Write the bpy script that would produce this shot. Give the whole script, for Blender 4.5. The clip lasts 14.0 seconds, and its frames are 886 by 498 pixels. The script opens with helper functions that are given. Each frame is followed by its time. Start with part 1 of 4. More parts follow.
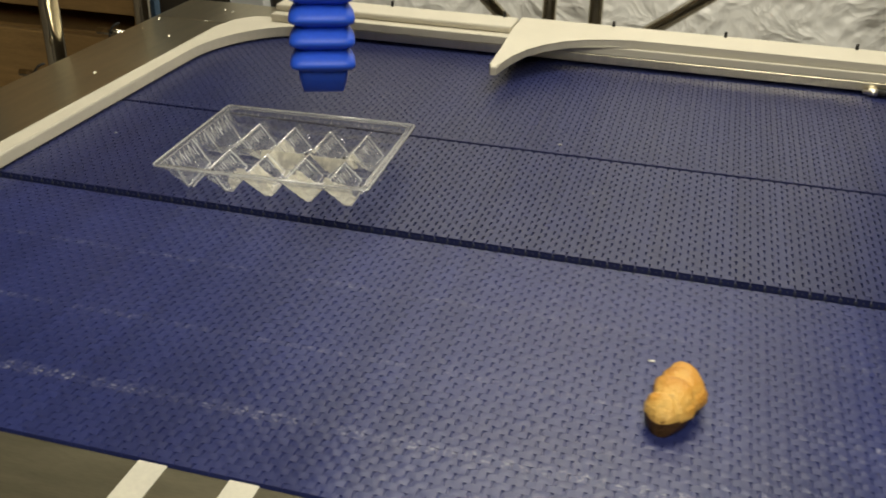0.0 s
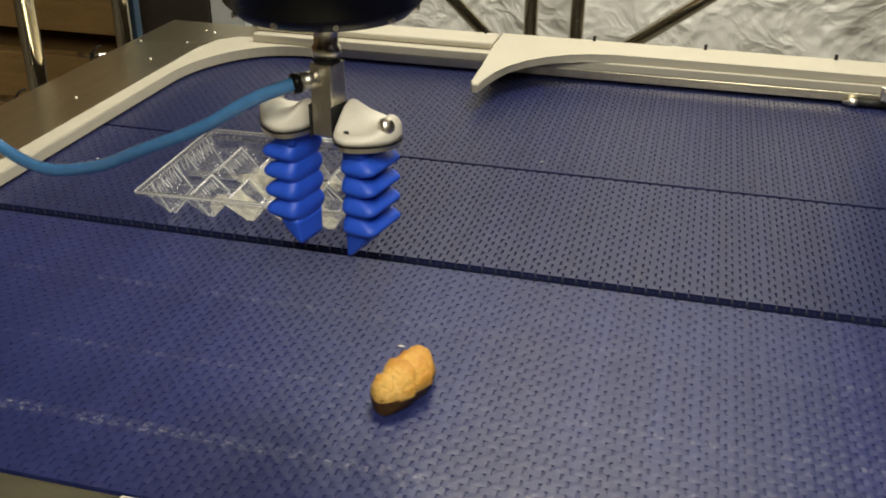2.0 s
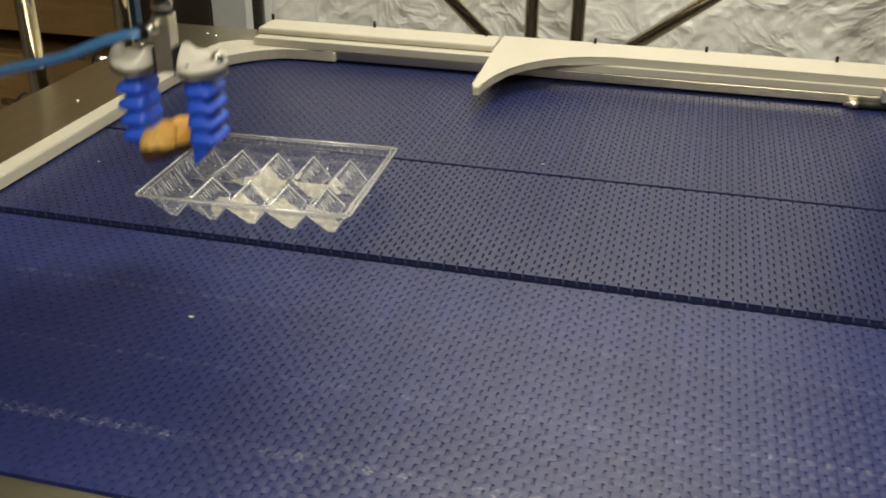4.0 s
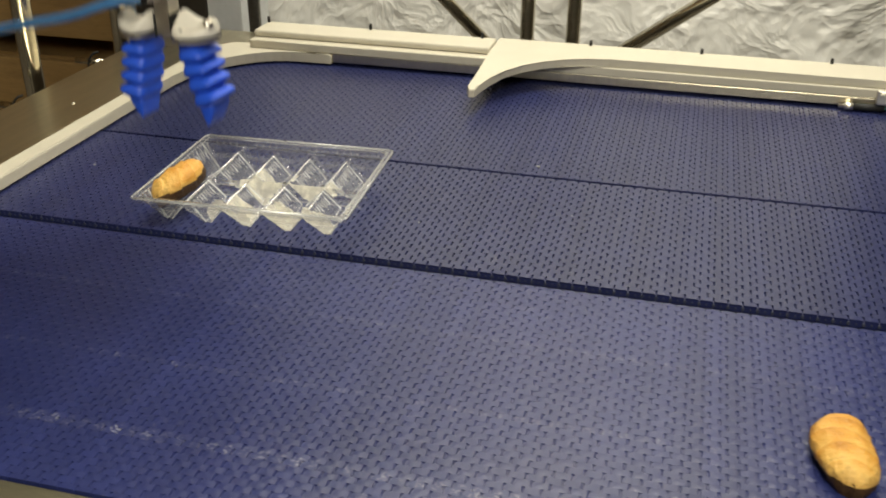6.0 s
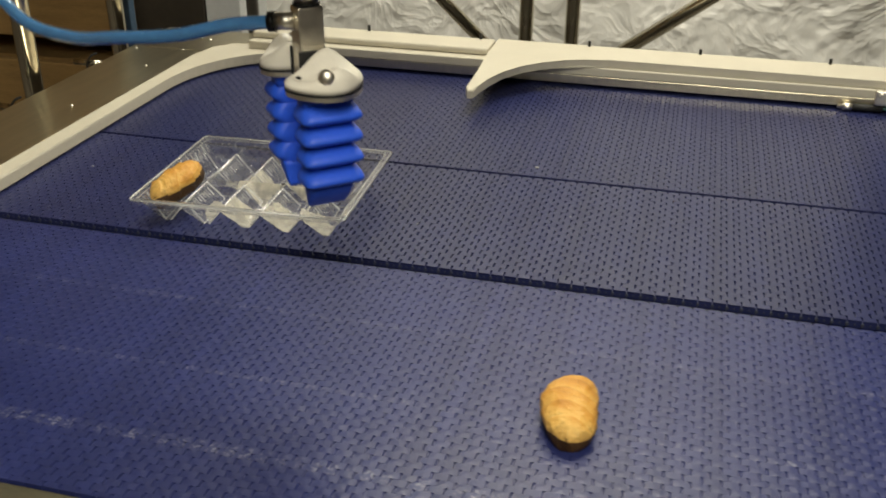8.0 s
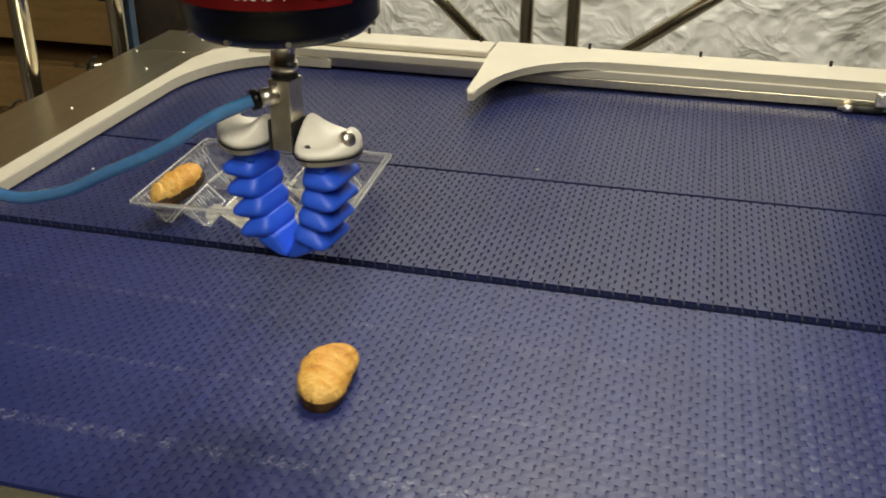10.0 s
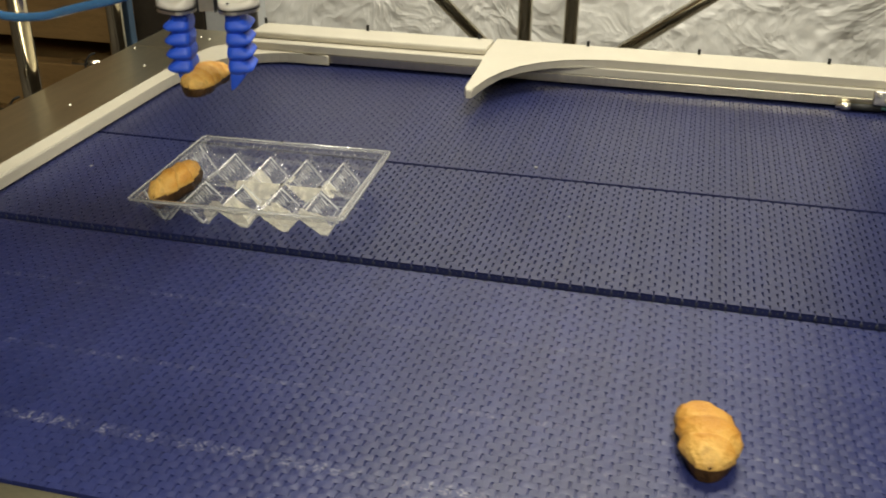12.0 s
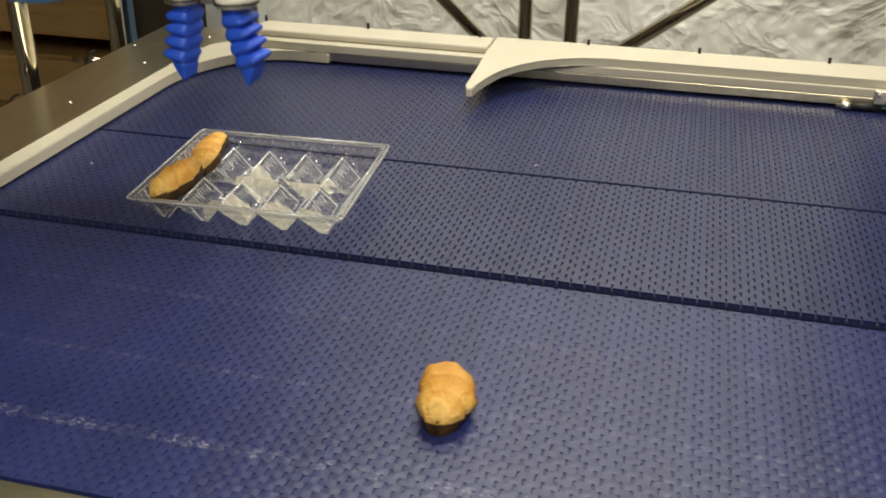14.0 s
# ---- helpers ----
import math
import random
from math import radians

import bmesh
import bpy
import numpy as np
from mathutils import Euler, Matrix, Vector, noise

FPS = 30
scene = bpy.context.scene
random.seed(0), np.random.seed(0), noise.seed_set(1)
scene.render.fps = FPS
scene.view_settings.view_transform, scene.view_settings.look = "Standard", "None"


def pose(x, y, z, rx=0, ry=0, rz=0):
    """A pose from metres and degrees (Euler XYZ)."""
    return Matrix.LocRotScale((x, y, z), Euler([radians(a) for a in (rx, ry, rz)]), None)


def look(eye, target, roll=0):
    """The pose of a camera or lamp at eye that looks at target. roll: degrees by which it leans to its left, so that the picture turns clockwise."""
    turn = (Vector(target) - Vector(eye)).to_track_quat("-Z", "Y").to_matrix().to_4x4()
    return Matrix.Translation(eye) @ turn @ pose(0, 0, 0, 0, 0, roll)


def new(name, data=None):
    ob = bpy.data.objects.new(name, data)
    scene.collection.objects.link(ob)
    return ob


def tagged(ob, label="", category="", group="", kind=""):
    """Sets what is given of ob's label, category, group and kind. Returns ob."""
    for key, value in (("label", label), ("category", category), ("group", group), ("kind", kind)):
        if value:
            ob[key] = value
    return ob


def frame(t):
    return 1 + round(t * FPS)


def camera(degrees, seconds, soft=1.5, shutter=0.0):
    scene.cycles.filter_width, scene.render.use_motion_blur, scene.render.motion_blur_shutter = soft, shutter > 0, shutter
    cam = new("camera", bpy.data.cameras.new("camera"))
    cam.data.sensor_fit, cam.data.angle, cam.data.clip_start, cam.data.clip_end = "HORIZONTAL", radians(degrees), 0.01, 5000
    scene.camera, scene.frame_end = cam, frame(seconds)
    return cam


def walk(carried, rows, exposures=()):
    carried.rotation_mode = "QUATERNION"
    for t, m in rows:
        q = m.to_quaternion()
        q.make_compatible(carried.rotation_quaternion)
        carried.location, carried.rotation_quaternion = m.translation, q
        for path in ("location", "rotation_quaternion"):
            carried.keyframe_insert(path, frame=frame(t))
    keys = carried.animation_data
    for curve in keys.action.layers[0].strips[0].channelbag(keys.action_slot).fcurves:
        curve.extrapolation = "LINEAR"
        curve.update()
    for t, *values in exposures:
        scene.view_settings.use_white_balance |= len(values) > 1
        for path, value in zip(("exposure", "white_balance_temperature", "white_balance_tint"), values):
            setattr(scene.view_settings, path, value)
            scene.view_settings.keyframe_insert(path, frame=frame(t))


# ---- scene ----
cam = camera(48.68, 14.0, soft=1.9, shutter=0.5)


def view(pitch, lean, turn, x, y, z):
    """A camera pose: degrees down, lean, turn to the left of +y, and the eye."""
    p, a = radians(pitch), radians(turn)
    way = Vector((-math.sin(a) * math.cos(p), math.cos(a) * math.cos(p), -math.sin(p)))
    eye = Vector((x, y, z))
    return look(eye, eye + way, lean)


walk(cam, [(t, view(*v)) for t, *v in (
    (0, 27.777, 1.625, 14.788, -0.0116, -0.0077, 0.5092),
    (0.5, 27.654, 0.983, 14.209, -0.0083, -0.0050, 0.5132),
    (1, 27.439, 0.877, 14.159, -0.0062, -0.0015, 0.5188),
    (1.5, 27.303, 0.768, 14.206, -0.0050, 0.0008, 0.5240),
    (2, 27.304, 0.731, 14.193, -0.0047, 0.0006, 0.5241),
    (2.5, 27.221, 0.538, 14.394, -0.0021, -0.0006, 0.5241),
    (3, 27.231, 0.681, 14.403, -0.0041, 0.0007, 0.5243),
    (5.5, 27.023, 0.442, 14.200, -0.0007, 0.0007, 0.5242),
    (6, 27.063, 0.581, 14.132, -0.0016, 0.0006, 0.5256),
    (6.5, 27.068, 0.604, 14.066, -0.0017, 0.0003, 0.5258),
    (7, 27.032, 0.544, 14.057, -0.0009, 0.0003, 0.5254),
    (7.5, 27.006, 0.437, 14.100, 0.0000, 0.0000, 0.5260),
    (8, 27.006, 0.502, 14.101, -0.0006, 0.0013, 0.5255),
    (10.5, 26.831, 0.416, 14.150, -0.0003, 0.0021, 0.5244),
    (11, 26.867, 0.502, 14.123, 0.0001, 0.0022, 0.5240),
    (11.5, 27.005, 0.623, 14.013, -0.0012, 0.0014, 0.5251),
    (12, 26.985, 0.525, 14.018, -0.0007, 0.0017, 0.5245),
    (12.5, 26.986, 0.513, 14.003, -0.0009, 0.0008, 0.5246),
    (13, 27.035, 0.632, 13.991, -0.0016, 0.0022, 0.5242),
    (13.5, 27.061, 0.771, 13.946, -0.0030, 0.0012, 0.5248),
    (14, 27.100, 0.706, 13.930, -0.0029, 0.0012, 0.5248),
)], ((0, -0.12), (3, -0.12), (5.5, 0.09), (6.5, 0.13), (7, -0.04), (7.5, -0.11), (10.5, 0.02), (11, 0.12), (11.5, 0.15), (12, 0.02), (13, -0.02), (14, 0.02)))

# ---- world and light ----
world = bpy.data.worlds.new("hall")
scene.world = world
world.use_nodes = True
world.node_tree.nodes["Background"].inputs[0].default_value = (0.9, 0.8, 0.62, 1)
world.node_tree.nodes["Background"].inputs[1].default_value = 0.07


def area_lamp(name, eye, target, sx, sy, watts, colour):
    d = bpy.data.lights.new(name, "AREA")
    d.shape, d.size, d.size_y, d.energy, d.color = "RECTANGLE", sx, sy, watts, colour
    ob = new(name, d)
    ob.matrix_world = look(eye, target)
    return ob


WARM = (1.0, 0.955, 0.80)
area_lamp("hall_light_strip", (-0.12, 1.85, 1.92), (-0.12, 1.70, 0), 1.2, 0.40, 44, WARM)
area_lamp("hall_light_strip", (0.28, -0.7, 1.85), (-0.1, 0.9, 0), 0.40, 1.4, 54, WARM)

# ---- materials ----
MATS = {}


def mat(name, colour, rough=0.5, metal=0.0, vary=0.15, scale=30.0, bump=0.0, bump_scale=200.0, spec=0.5,
        stretch=(1, 1, 1), rough_vary=0.1, coat=0.0):
    """A principled material with two scales of colour variation, roughness variation and fine relief."""
    if name in MATS:
        return MATS[name]
    m = bpy.data.materials.new(name)
    m.use_nodes = True
    n, l = m.node_tree.nodes, m.node_tree.links
    b = n["Principled BSDF"]
    tc, mp = n.new("ShaderNodeTexCoord"), n.new("ShaderNodeMapping")
    mp.inputs["Scale"].default_value = stretch
    l.new(tc.outputs["Object"], mp.inputs[0])
    big, fine = n.new("ShaderNodeTexNoise"), n.new("ShaderNodeTexNoise")
    big.inputs["Scale"].default_value, fine.inputs["Scale"].default_value = scale, scale * 9
    big.inputs["Detail"].default_value, fine.inputs["Detail"].default_value = 5, 3
    for q in (big, fine):
        l.new(mp.outputs[0], q.inputs["Vector"])
    mix = n.new("ShaderNodeMath")
    mix.operation = "MULTIPLY_ADD"
    mix.inputs[1].default_value = 0.4
    l.new(fine.outputs[0], mix.inputs[0])
    half = n.new("ShaderNodeMath")
    half.operation = "MULTIPLY"
    half.inputs[1].default_value = 0.6
    l.new(big.outputs[0], half.inputs[0])
    l.new(half.outputs[0], mix.inputs[2])
    ramp = n.new("ShaderNodeValToRGB")
    ramp.color_ramp.elements[0].position, ramp.color_ramp.elements[1].position = 0.3, 0.7
    lo = [max(0.0, c * (1 - vary)) for c in colour]
    hi = [min(1.0, c * (1 + vary)) for c in colour]
    ramp.color_ramp.elements[0].color, ramp.color_ramp.elements[1].color = (*lo, 1), (*hi, 1)
    l.new(mix.outputs[0], ramp.inputs[0])
    l.new(ramp.outputs[0], b.inputs["Base Color"])
    mr = n.new("ShaderNodeMapRange")
    mr.inputs["To Min"].default_value = max(0.02, rough - rough_vary)
    mr.inputs["To Max"].default_value = min(1.0, rough + rough_vary)
    l.new(mix.outputs[0], mr.inputs[0])
    l.new(mr.outputs[0], b.inputs["Roughness"])
    b.inputs["Metallic"].default_value = metal
    b.inputs["Specular IOR Level"].default_value = spec
    b.inputs["Coat Weight"].default_value = coat
    if bump:
        tex, bp = n.new("ShaderNodeTexNoise"), n.new("ShaderNodeBump")
        tex.inputs["Scale"].default_value, tex.inputs["Detail"].default_value = bump_scale, 4
        l.new(mp.outputs[0], tex.inputs["Vector"])
        bp.inputs["Strength"].default_value, bp.inputs["Distance"].default_value = bump, 0.002
        l.new(tex.outputs[0], bp.inputs["Height"])
        l.new(bp.outputs[0], b.inputs["Normal"])
    MATS[name] = m
    return m


def belt_material(name, colour, scuffs=()):
    """Blue acetal links; scuffs: (y, half width, strength) of worn lines along the belt."""
    m = mat(name, colour, 0.33, vary=0.14, scale=9, bump=0.10, bump_scale=900, spec=0.46, rough_vary=0.08)
    n, l = m.node_tree.nodes, m.node_tree.links
    b = n["Principled BSDF"]
    base = b.inputs["Base Color"].links[0].from_socket
    info = n.new("ShaderNodeObjectInfo")
    var = n.new("ShaderNodeMapRange")
    var.inputs["To Min"].default_value, var.inputs["To Max"].default_value = 0.90, 1.10
    l.new(info.outputs["Random"], var.inputs[0])
    tint = n.new("ShaderNodeVectorMath")
    tint.operation = "SCALE"
    l.new(base, tint.inputs[0])
    l.new(var.outputs[0], tint.inputs["Scale"])
    out = tint.outputs[0]
    if scuffs:
        tc, sep = n.new("ShaderNodeTexCoord"), n.new("ShaderNodeSeparateXYZ")
        l.new(tc.outputs["Object"], sep.inputs[0])
        for y, half, power in scuffs:
            d = n.new("ShaderNodeMath")
            d.operation = "SUBTRACT"
            l.new(sep.outputs[1], d.inputs[0])
            d.inputs[1].default_value = y
            a = n.new("ShaderNodeMath")
            a.operation = "ABSOLUTE"
            l.new(d.outputs[0], a.inputs[0])
            mr = n.new("ShaderNodeMapRange")
            mr.inputs["From Min"].default_value, mr.inputs["From Max"].default_value = half, half * 0.5
            l.new(a.outputs[0], mr.inputs[0])
            ns = n.new("ShaderNodeTexNoise")
            ns.inputs["Scale"].default_value, ns.inputs["Detail"].default_value = 330, 3
            ax, wx = n.new("ShaderNodeMath"), n.new("ShaderNodeMapRange")
            ax.operation = "ABSOLUTE"
            l.new(sep.outputs[0], ax.inputs[0])
            wx.inputs["From Min"].default_value, wx.inputs["From Max"].default_value = 0.0062, 0.0035
            wx.inputs["To Min"].default_value = 0.15
            l.new(ax.outputs[0], wx.inputs[0])
            both = n.new("ShaderNodeMath")
            both.operation = "MULTIPLY"
            l.new(mr.outputs[0], both.inputs[0])
            l.new(wx.outputs[0], both.inputs[1])
            add = n.new("ShaderNodeVectorMath")
            l.new(tc.outputs["Object"], add.inputs[0])
            comb = n.new("ShaderNodeCombineXYZ")
            l.new(info.outputs["Random"], comb.inputs[0])
            l.new(comb.outputs[0], add.inputs[1])
            l.new(add.outputs[0], ns.inputs["Vector"])
            th = n.new("ShaderNodeMapRange")
            th.inputs["From Min"].default_value, th.inputs["From Max"].default_value = 0.52, 0.60
            l.new(ns.outputs[0], th.inputs[0])
            mu = n.new("ShaderNodeMath")
            mu.operation = "MULTIPLY"
            l.new(both.outputs[0], mu.inputs[0])
            l.new(th.outputs[0], mu.inputs[1])
            mp = n.new("ShaderNodeMath")
            mp.operation = "MULTIPLY"
            l.new(mu.outputs[0], mp.inputs[0])
            pw = n.new("ShaderNodeMapRange")
            pw.inputs["To Min"].default_value, pw.inputs["To Max"].default_value = power * 0.1, power
            l.new(info.outputs["Random"], pw.inputs[0])
            l.new(pw.outputs[0], mp.inputs[1])
            mx = n.new("ShaderNodeMix")
            mx.data_type = "RGBA"
            l.new(mp.outputs[0], mx.inputs[0])
            l.new(out, mx.inputs[6])
            mx.inputs[7].default_value = (0.60, 0.59, 0.60, 1)
            out = mx.outputs[2]
    l.new(out, b.inputs["Base Color"])
    return m


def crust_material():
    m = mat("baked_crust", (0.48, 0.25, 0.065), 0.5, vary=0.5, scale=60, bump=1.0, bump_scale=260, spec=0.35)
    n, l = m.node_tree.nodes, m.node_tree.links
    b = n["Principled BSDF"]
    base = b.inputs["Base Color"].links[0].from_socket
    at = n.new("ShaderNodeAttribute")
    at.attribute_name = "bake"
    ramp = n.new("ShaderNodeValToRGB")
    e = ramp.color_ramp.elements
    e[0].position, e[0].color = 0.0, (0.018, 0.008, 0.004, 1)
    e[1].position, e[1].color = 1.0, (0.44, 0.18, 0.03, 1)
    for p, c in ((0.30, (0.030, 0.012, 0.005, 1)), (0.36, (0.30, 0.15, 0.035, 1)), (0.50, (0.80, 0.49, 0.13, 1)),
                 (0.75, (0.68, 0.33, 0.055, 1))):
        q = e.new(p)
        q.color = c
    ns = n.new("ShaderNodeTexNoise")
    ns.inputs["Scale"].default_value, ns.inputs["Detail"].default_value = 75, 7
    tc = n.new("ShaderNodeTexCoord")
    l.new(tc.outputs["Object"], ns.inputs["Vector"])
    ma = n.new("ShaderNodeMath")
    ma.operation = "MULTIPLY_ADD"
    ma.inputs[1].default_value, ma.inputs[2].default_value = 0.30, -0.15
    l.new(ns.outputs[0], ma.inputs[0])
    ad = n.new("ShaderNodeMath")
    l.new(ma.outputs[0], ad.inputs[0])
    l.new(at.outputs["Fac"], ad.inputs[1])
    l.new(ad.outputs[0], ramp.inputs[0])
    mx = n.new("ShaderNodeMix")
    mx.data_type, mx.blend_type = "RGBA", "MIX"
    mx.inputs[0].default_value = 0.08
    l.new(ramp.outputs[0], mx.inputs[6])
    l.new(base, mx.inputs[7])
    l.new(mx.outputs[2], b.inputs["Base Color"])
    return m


def clear_plastic(name, haze, ior, rungs=True):
    """Thin clear sheet: lets light through, with a Fresnel-driven gloss and embossed ribs."""
    m = bpy.data.materials.new(name)
    m.use_nodes = True
    n, l = m.node_tree.nodes, m.node_tree.links
    n.remove(n["Principled BSDF"])
    tr, gl, fr, mx, df, mh = (n.new("ShaderNode" + k) for k in ("BsdfTransparent", "BsdfGlossy", "LayerWeight", "MixShader", "BsdfDiffuse", "MixShader"))
    tr.inputs[0].default_value = (0.985, 0.985, 0.98, 1)
    gl.inputs["Roughness"].default_value = 0.14
    fr.inputs[0].default_value = 0.4
    df.inputs[0].default_value = (0.86, 0.86, 0.85, 1)
    tl, half = n.new("ShaderNodeBsdfTranslucent"), n.new("ShaderNodeMixShader")
    tl.inputs[0].default_value = df.inputs[0].default_value
    l.new(df.outputs[0], half.inputs[1])
    l.new(tl.outputs[0], half.inputs[2])
    mh.inputs[0].default_value = haze
    l.new(tr.outputs[0], mh.inputs[1])
    l.new(half.outputs[0], mh.inputs[2])
    tc, wv, ns, bp = (n.new("ShaderNode" + k) for k in ("TexCoord", "TexWave", "TexNoise", "Bump"))
    wv.inputs["Scale"].default_value, wv.inputs["Distortion"].default_value = 42, 1.5
    wv.bands_direction = "Y"
    ns.inputs["Scale"].default_value, ns.inputs["Detail"].default_value = 90, 4
    l.new(tc.outputs["Object"], wv.inputs["Vector"])
    l.new(tc.outputs["Object"], ns.inputs["Vector"])
    ad = n.new("ShaderNodeMath")
    if rungs:
        l.new(wv.outputs["Fac"], ad.inputs[0])
    l.new(ns.outputs[0], ad.inputs[1])
    l.new(ad.outputs[0], bp.inputs["Height"])
    rung = n.new("ShaderNodeMapRange")  # embossed rungs painted whiter, in place of the light they catch
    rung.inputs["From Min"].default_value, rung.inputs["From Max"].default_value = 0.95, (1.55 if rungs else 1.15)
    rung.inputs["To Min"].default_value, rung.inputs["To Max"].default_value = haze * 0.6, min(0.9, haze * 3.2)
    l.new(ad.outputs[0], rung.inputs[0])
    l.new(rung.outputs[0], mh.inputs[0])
    bp.inputs["Strength"].default_value, bp.inputs["Distance"].default_value = 0.55, 0.0018
    l.new(bp.outputs[0], gl.inputs["Normal"])
    l.new(bp.outputs[0], fr.inputs["Normal"])
    edge = n.new("ShaderNodeMapRange")
    edge.inputs["From Min"].default_value, edge.inputs["From Max"].default_value = 0.0, 1.0
    edge.inputs["To Min"].default_value, edge.inputs["To Max"].default_value = 2 * ((ior - 1) / (ior + 1)) ** 2, 0.75
    power = n.new("ShaderNodeMath")
    power.operation = "POWER"
    power.inputs[1].default_value = 2.2
    l.new(fr.outputs["Facing"], power.inputs[0])
    l.new(power.outputs[0], edge.inputs[0])
    l.new(edge.outputs[0], mx.inputs[0])
    l.new(mh.outputs[0], mx.inputs[1])
    l.new(gl.outputs[0], mx.inputs[2])
    l.new(mx.outputs[0], n["Material Output"].inputs[0])
    return m


def hose_material():
    m = mat("blue_tube", (0.10, 0.30, 0.62), 0.07, vary=0.2, scale=12, spec=0.7, rough_vary=0.04, coat=0.8)
    m.node_tree.nodes["Principled BSDF"].inputs["Transmission Weight"].default_value = 0.45
    return m


BELT_NEAR = belt_material("blue_belt_near", (0.021, 0.028, 0.114), ((0.5925, 0.0080, 0.40), (0.697, 0.0050, 0.26), (0.818, 0.0050, 0.26)))
BELT_MID = belt_material("blue_belt_mid", (0.017, 0.022, 0.082))
STEEL = mat("brushed_steel", (0.74, 0.67, 0.49), 0.32, 1.0, vary=0.10, scale=6, rough_vary=0.06, bump=0.03, bump_scale=300, stretch=(12, 1, 1))
STEEL_DARK = mat("dull_steel", (0.27, 0.26, 0.24), 0.42, 1.0, vary=0.2, scale=18, bump=0.05, stretch=(1, 8, 8))
CHROME = mat("polished_steel", (0.62, 0.57, 0.46), 0.16, 1.0, vary=0.08, scale=20, rough_vary=0.05)
NICKEL = mat("nickel", (0.86, 0.81, 0.70), 0.36, 1.0, vary=0.12, scale=90)
ALU = mat("satin_aluminium", (0.82, 0.78, 0.70), 0.42, 1.0, vary=0.06, scale=60, bump=0.05, bump_scale=900)
UHMW = mat("white_plastic", (0.58, 0.535, 0.43), 0.48, vary=0.04, scale=14, bump=0.05, bump_scale=500)
MOUNT = mat("cast_white_plastic", (0.78, 0.73, 0.63), 0.42, vary=0.06, scale=60, bump=0.1, bump_scale=500)
RUBBER = mat("blue_silicone", (0.020, 0.095, 0.68), 0.5, vary=0.12, scale=50, bump=0.12, bump_scale=700)
BLACK = mat("black_anodised", (0.005, 0.005, 0.005), 0.30, vary=0.3, scale=40, bump=0.05, bump_scale=800, spec=0.22)
CARBON = mat("carbon_tube", (0.009, 0.009, 0.009), 0.34, vary=0.4, scale=120, spec=0.25)
GASKET = mat("black_rubber", (0.012, 0.012, 0.012), 0.6, vary=0.2)
RED = mat("red_anodised", (0.24, 0.013, 0.013), 0.30, 0.6, vary=0.10, scale=30, bump=0.05, bump_scale=900)
YELLOW = mat("yellow_cap", (0.78, 0.55, 0.03), 0.4, vary=0.08, scale=80)
LETTER = mat("engraved_white", (0.72, 0.66, 0.58), 0.6, vary=0.05)
CREAM = mat("cream_strip", (0.74, 0.70, 0.58), 0.6, vary=0.1, scale=25)
CURTAIN = mat("white_sheet", (0.88, 0.86, 0.81), 0.42, vary=0.05, scale=9, bump=0.6, bump_scale=35)
def crumple(m):
    """Sharp fold lines of a crumpled sheet, at two sizes."""
    n, l = m.node_tree.nodes, m.node_tree.links
    b = n["Principled BSDF"]
    tc, warp = n.new("ShaderNodeTexCoord"), n.new("ShaderNodeTexNoise")
    warp.inputs["Scale"].default_value = 4
    mix = n.new("ShaderNodeVectorMath")
    mix.operation = "MULTIPLY_ADD"
    mix.inputs[1].default_value = (0.35, 0.35, 0.35)
    l.new(tc.outputs["Object"], warp.inputs["Vector"])
    l.new(warp.outputs["Color"], mix.inputs[0])
    l.new(tc.outputs["Object"], mix.inputs[2])
    last = b.inputs["Normal"].links[0].from_socket
    for scale, deep in ((9, 0.010), (23, 0.006), (60, 0.002)):
        v, bp = n.new("ShaderNodeTexVoronoi"), n.new("ShaderNodeBump")
        v.inputs["Scale"].default_value = scale
        l.new(mix.outputs[0], v.inputs["Vector"])
        bp.inputs["Strength"].default_value, bp.inputs["Distance"].default_value = 0.7, deep
        l.new(v.outputs["Distance"], bp.inputs["Height"])
        l.new(last, bp.inputs["Normal"])
        last = bp.outputs[0]
    l.new(last, b.inputs["Normal"])


crumple(CURTAIN)
WOOD = mat("brown_board", (0.34, 0.21, 0.08), 0.5, vary=0.3, scale=6, stretch=(1, 1, 8))
FLANGE = mat("dull_olive_steel", (0.20, 0.18, 0.12), 0.45, 0.8, vary=0.2, scale=12, stretch=(1, 6, 1))
SHADE = mat("dark_cabinet", (0.035, 0.028, 0.020), 0.5, vary=0.4, scale=7)
GREY = mat("grey_panel", (0.60, 0.61, 0.61), 0.45, vary=0.08, scale=7)
BLUE_PAINT = mat("blue_paint", (0.05, 0.10, 0.17), 0.5, vary=0.15)
CONCRETE = mat("hall_floor", (0.22, 0.20, 0.17), 0.7, vary=0.2, scale=5, bump=0.2)
PLASTER = mat("hall_wall", (0.42, 0.38, 0.31), 0.8, vary=0.08, scale=3, bump=0.1)
# cream colour that stands in for reflections inside the tray
CELL_GLEAM = clear_plastic("cream_gleam", 1.0, 1.5, False)
for _name in ("Diffuse BSDF", "Translucent BSDF"):
    CELL_GLEAM.node_tree.nodes[_name].inputs[0].default_value = (0.88, 0.84, 0.70, 1)
CRUMB = mat("pale_crumb", (0.75, 0.72, 0.66), 0.6)
PET = clear_plastic("clear_plastic", 0.085, 1.7)
# whitened plastic: highlights on edges, creases and ribs put into the colour
PET_GLINT = clear_plastic("clear_plastic_glint", 0.75, 2.0)
TUBE = hose_material()
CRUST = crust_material()


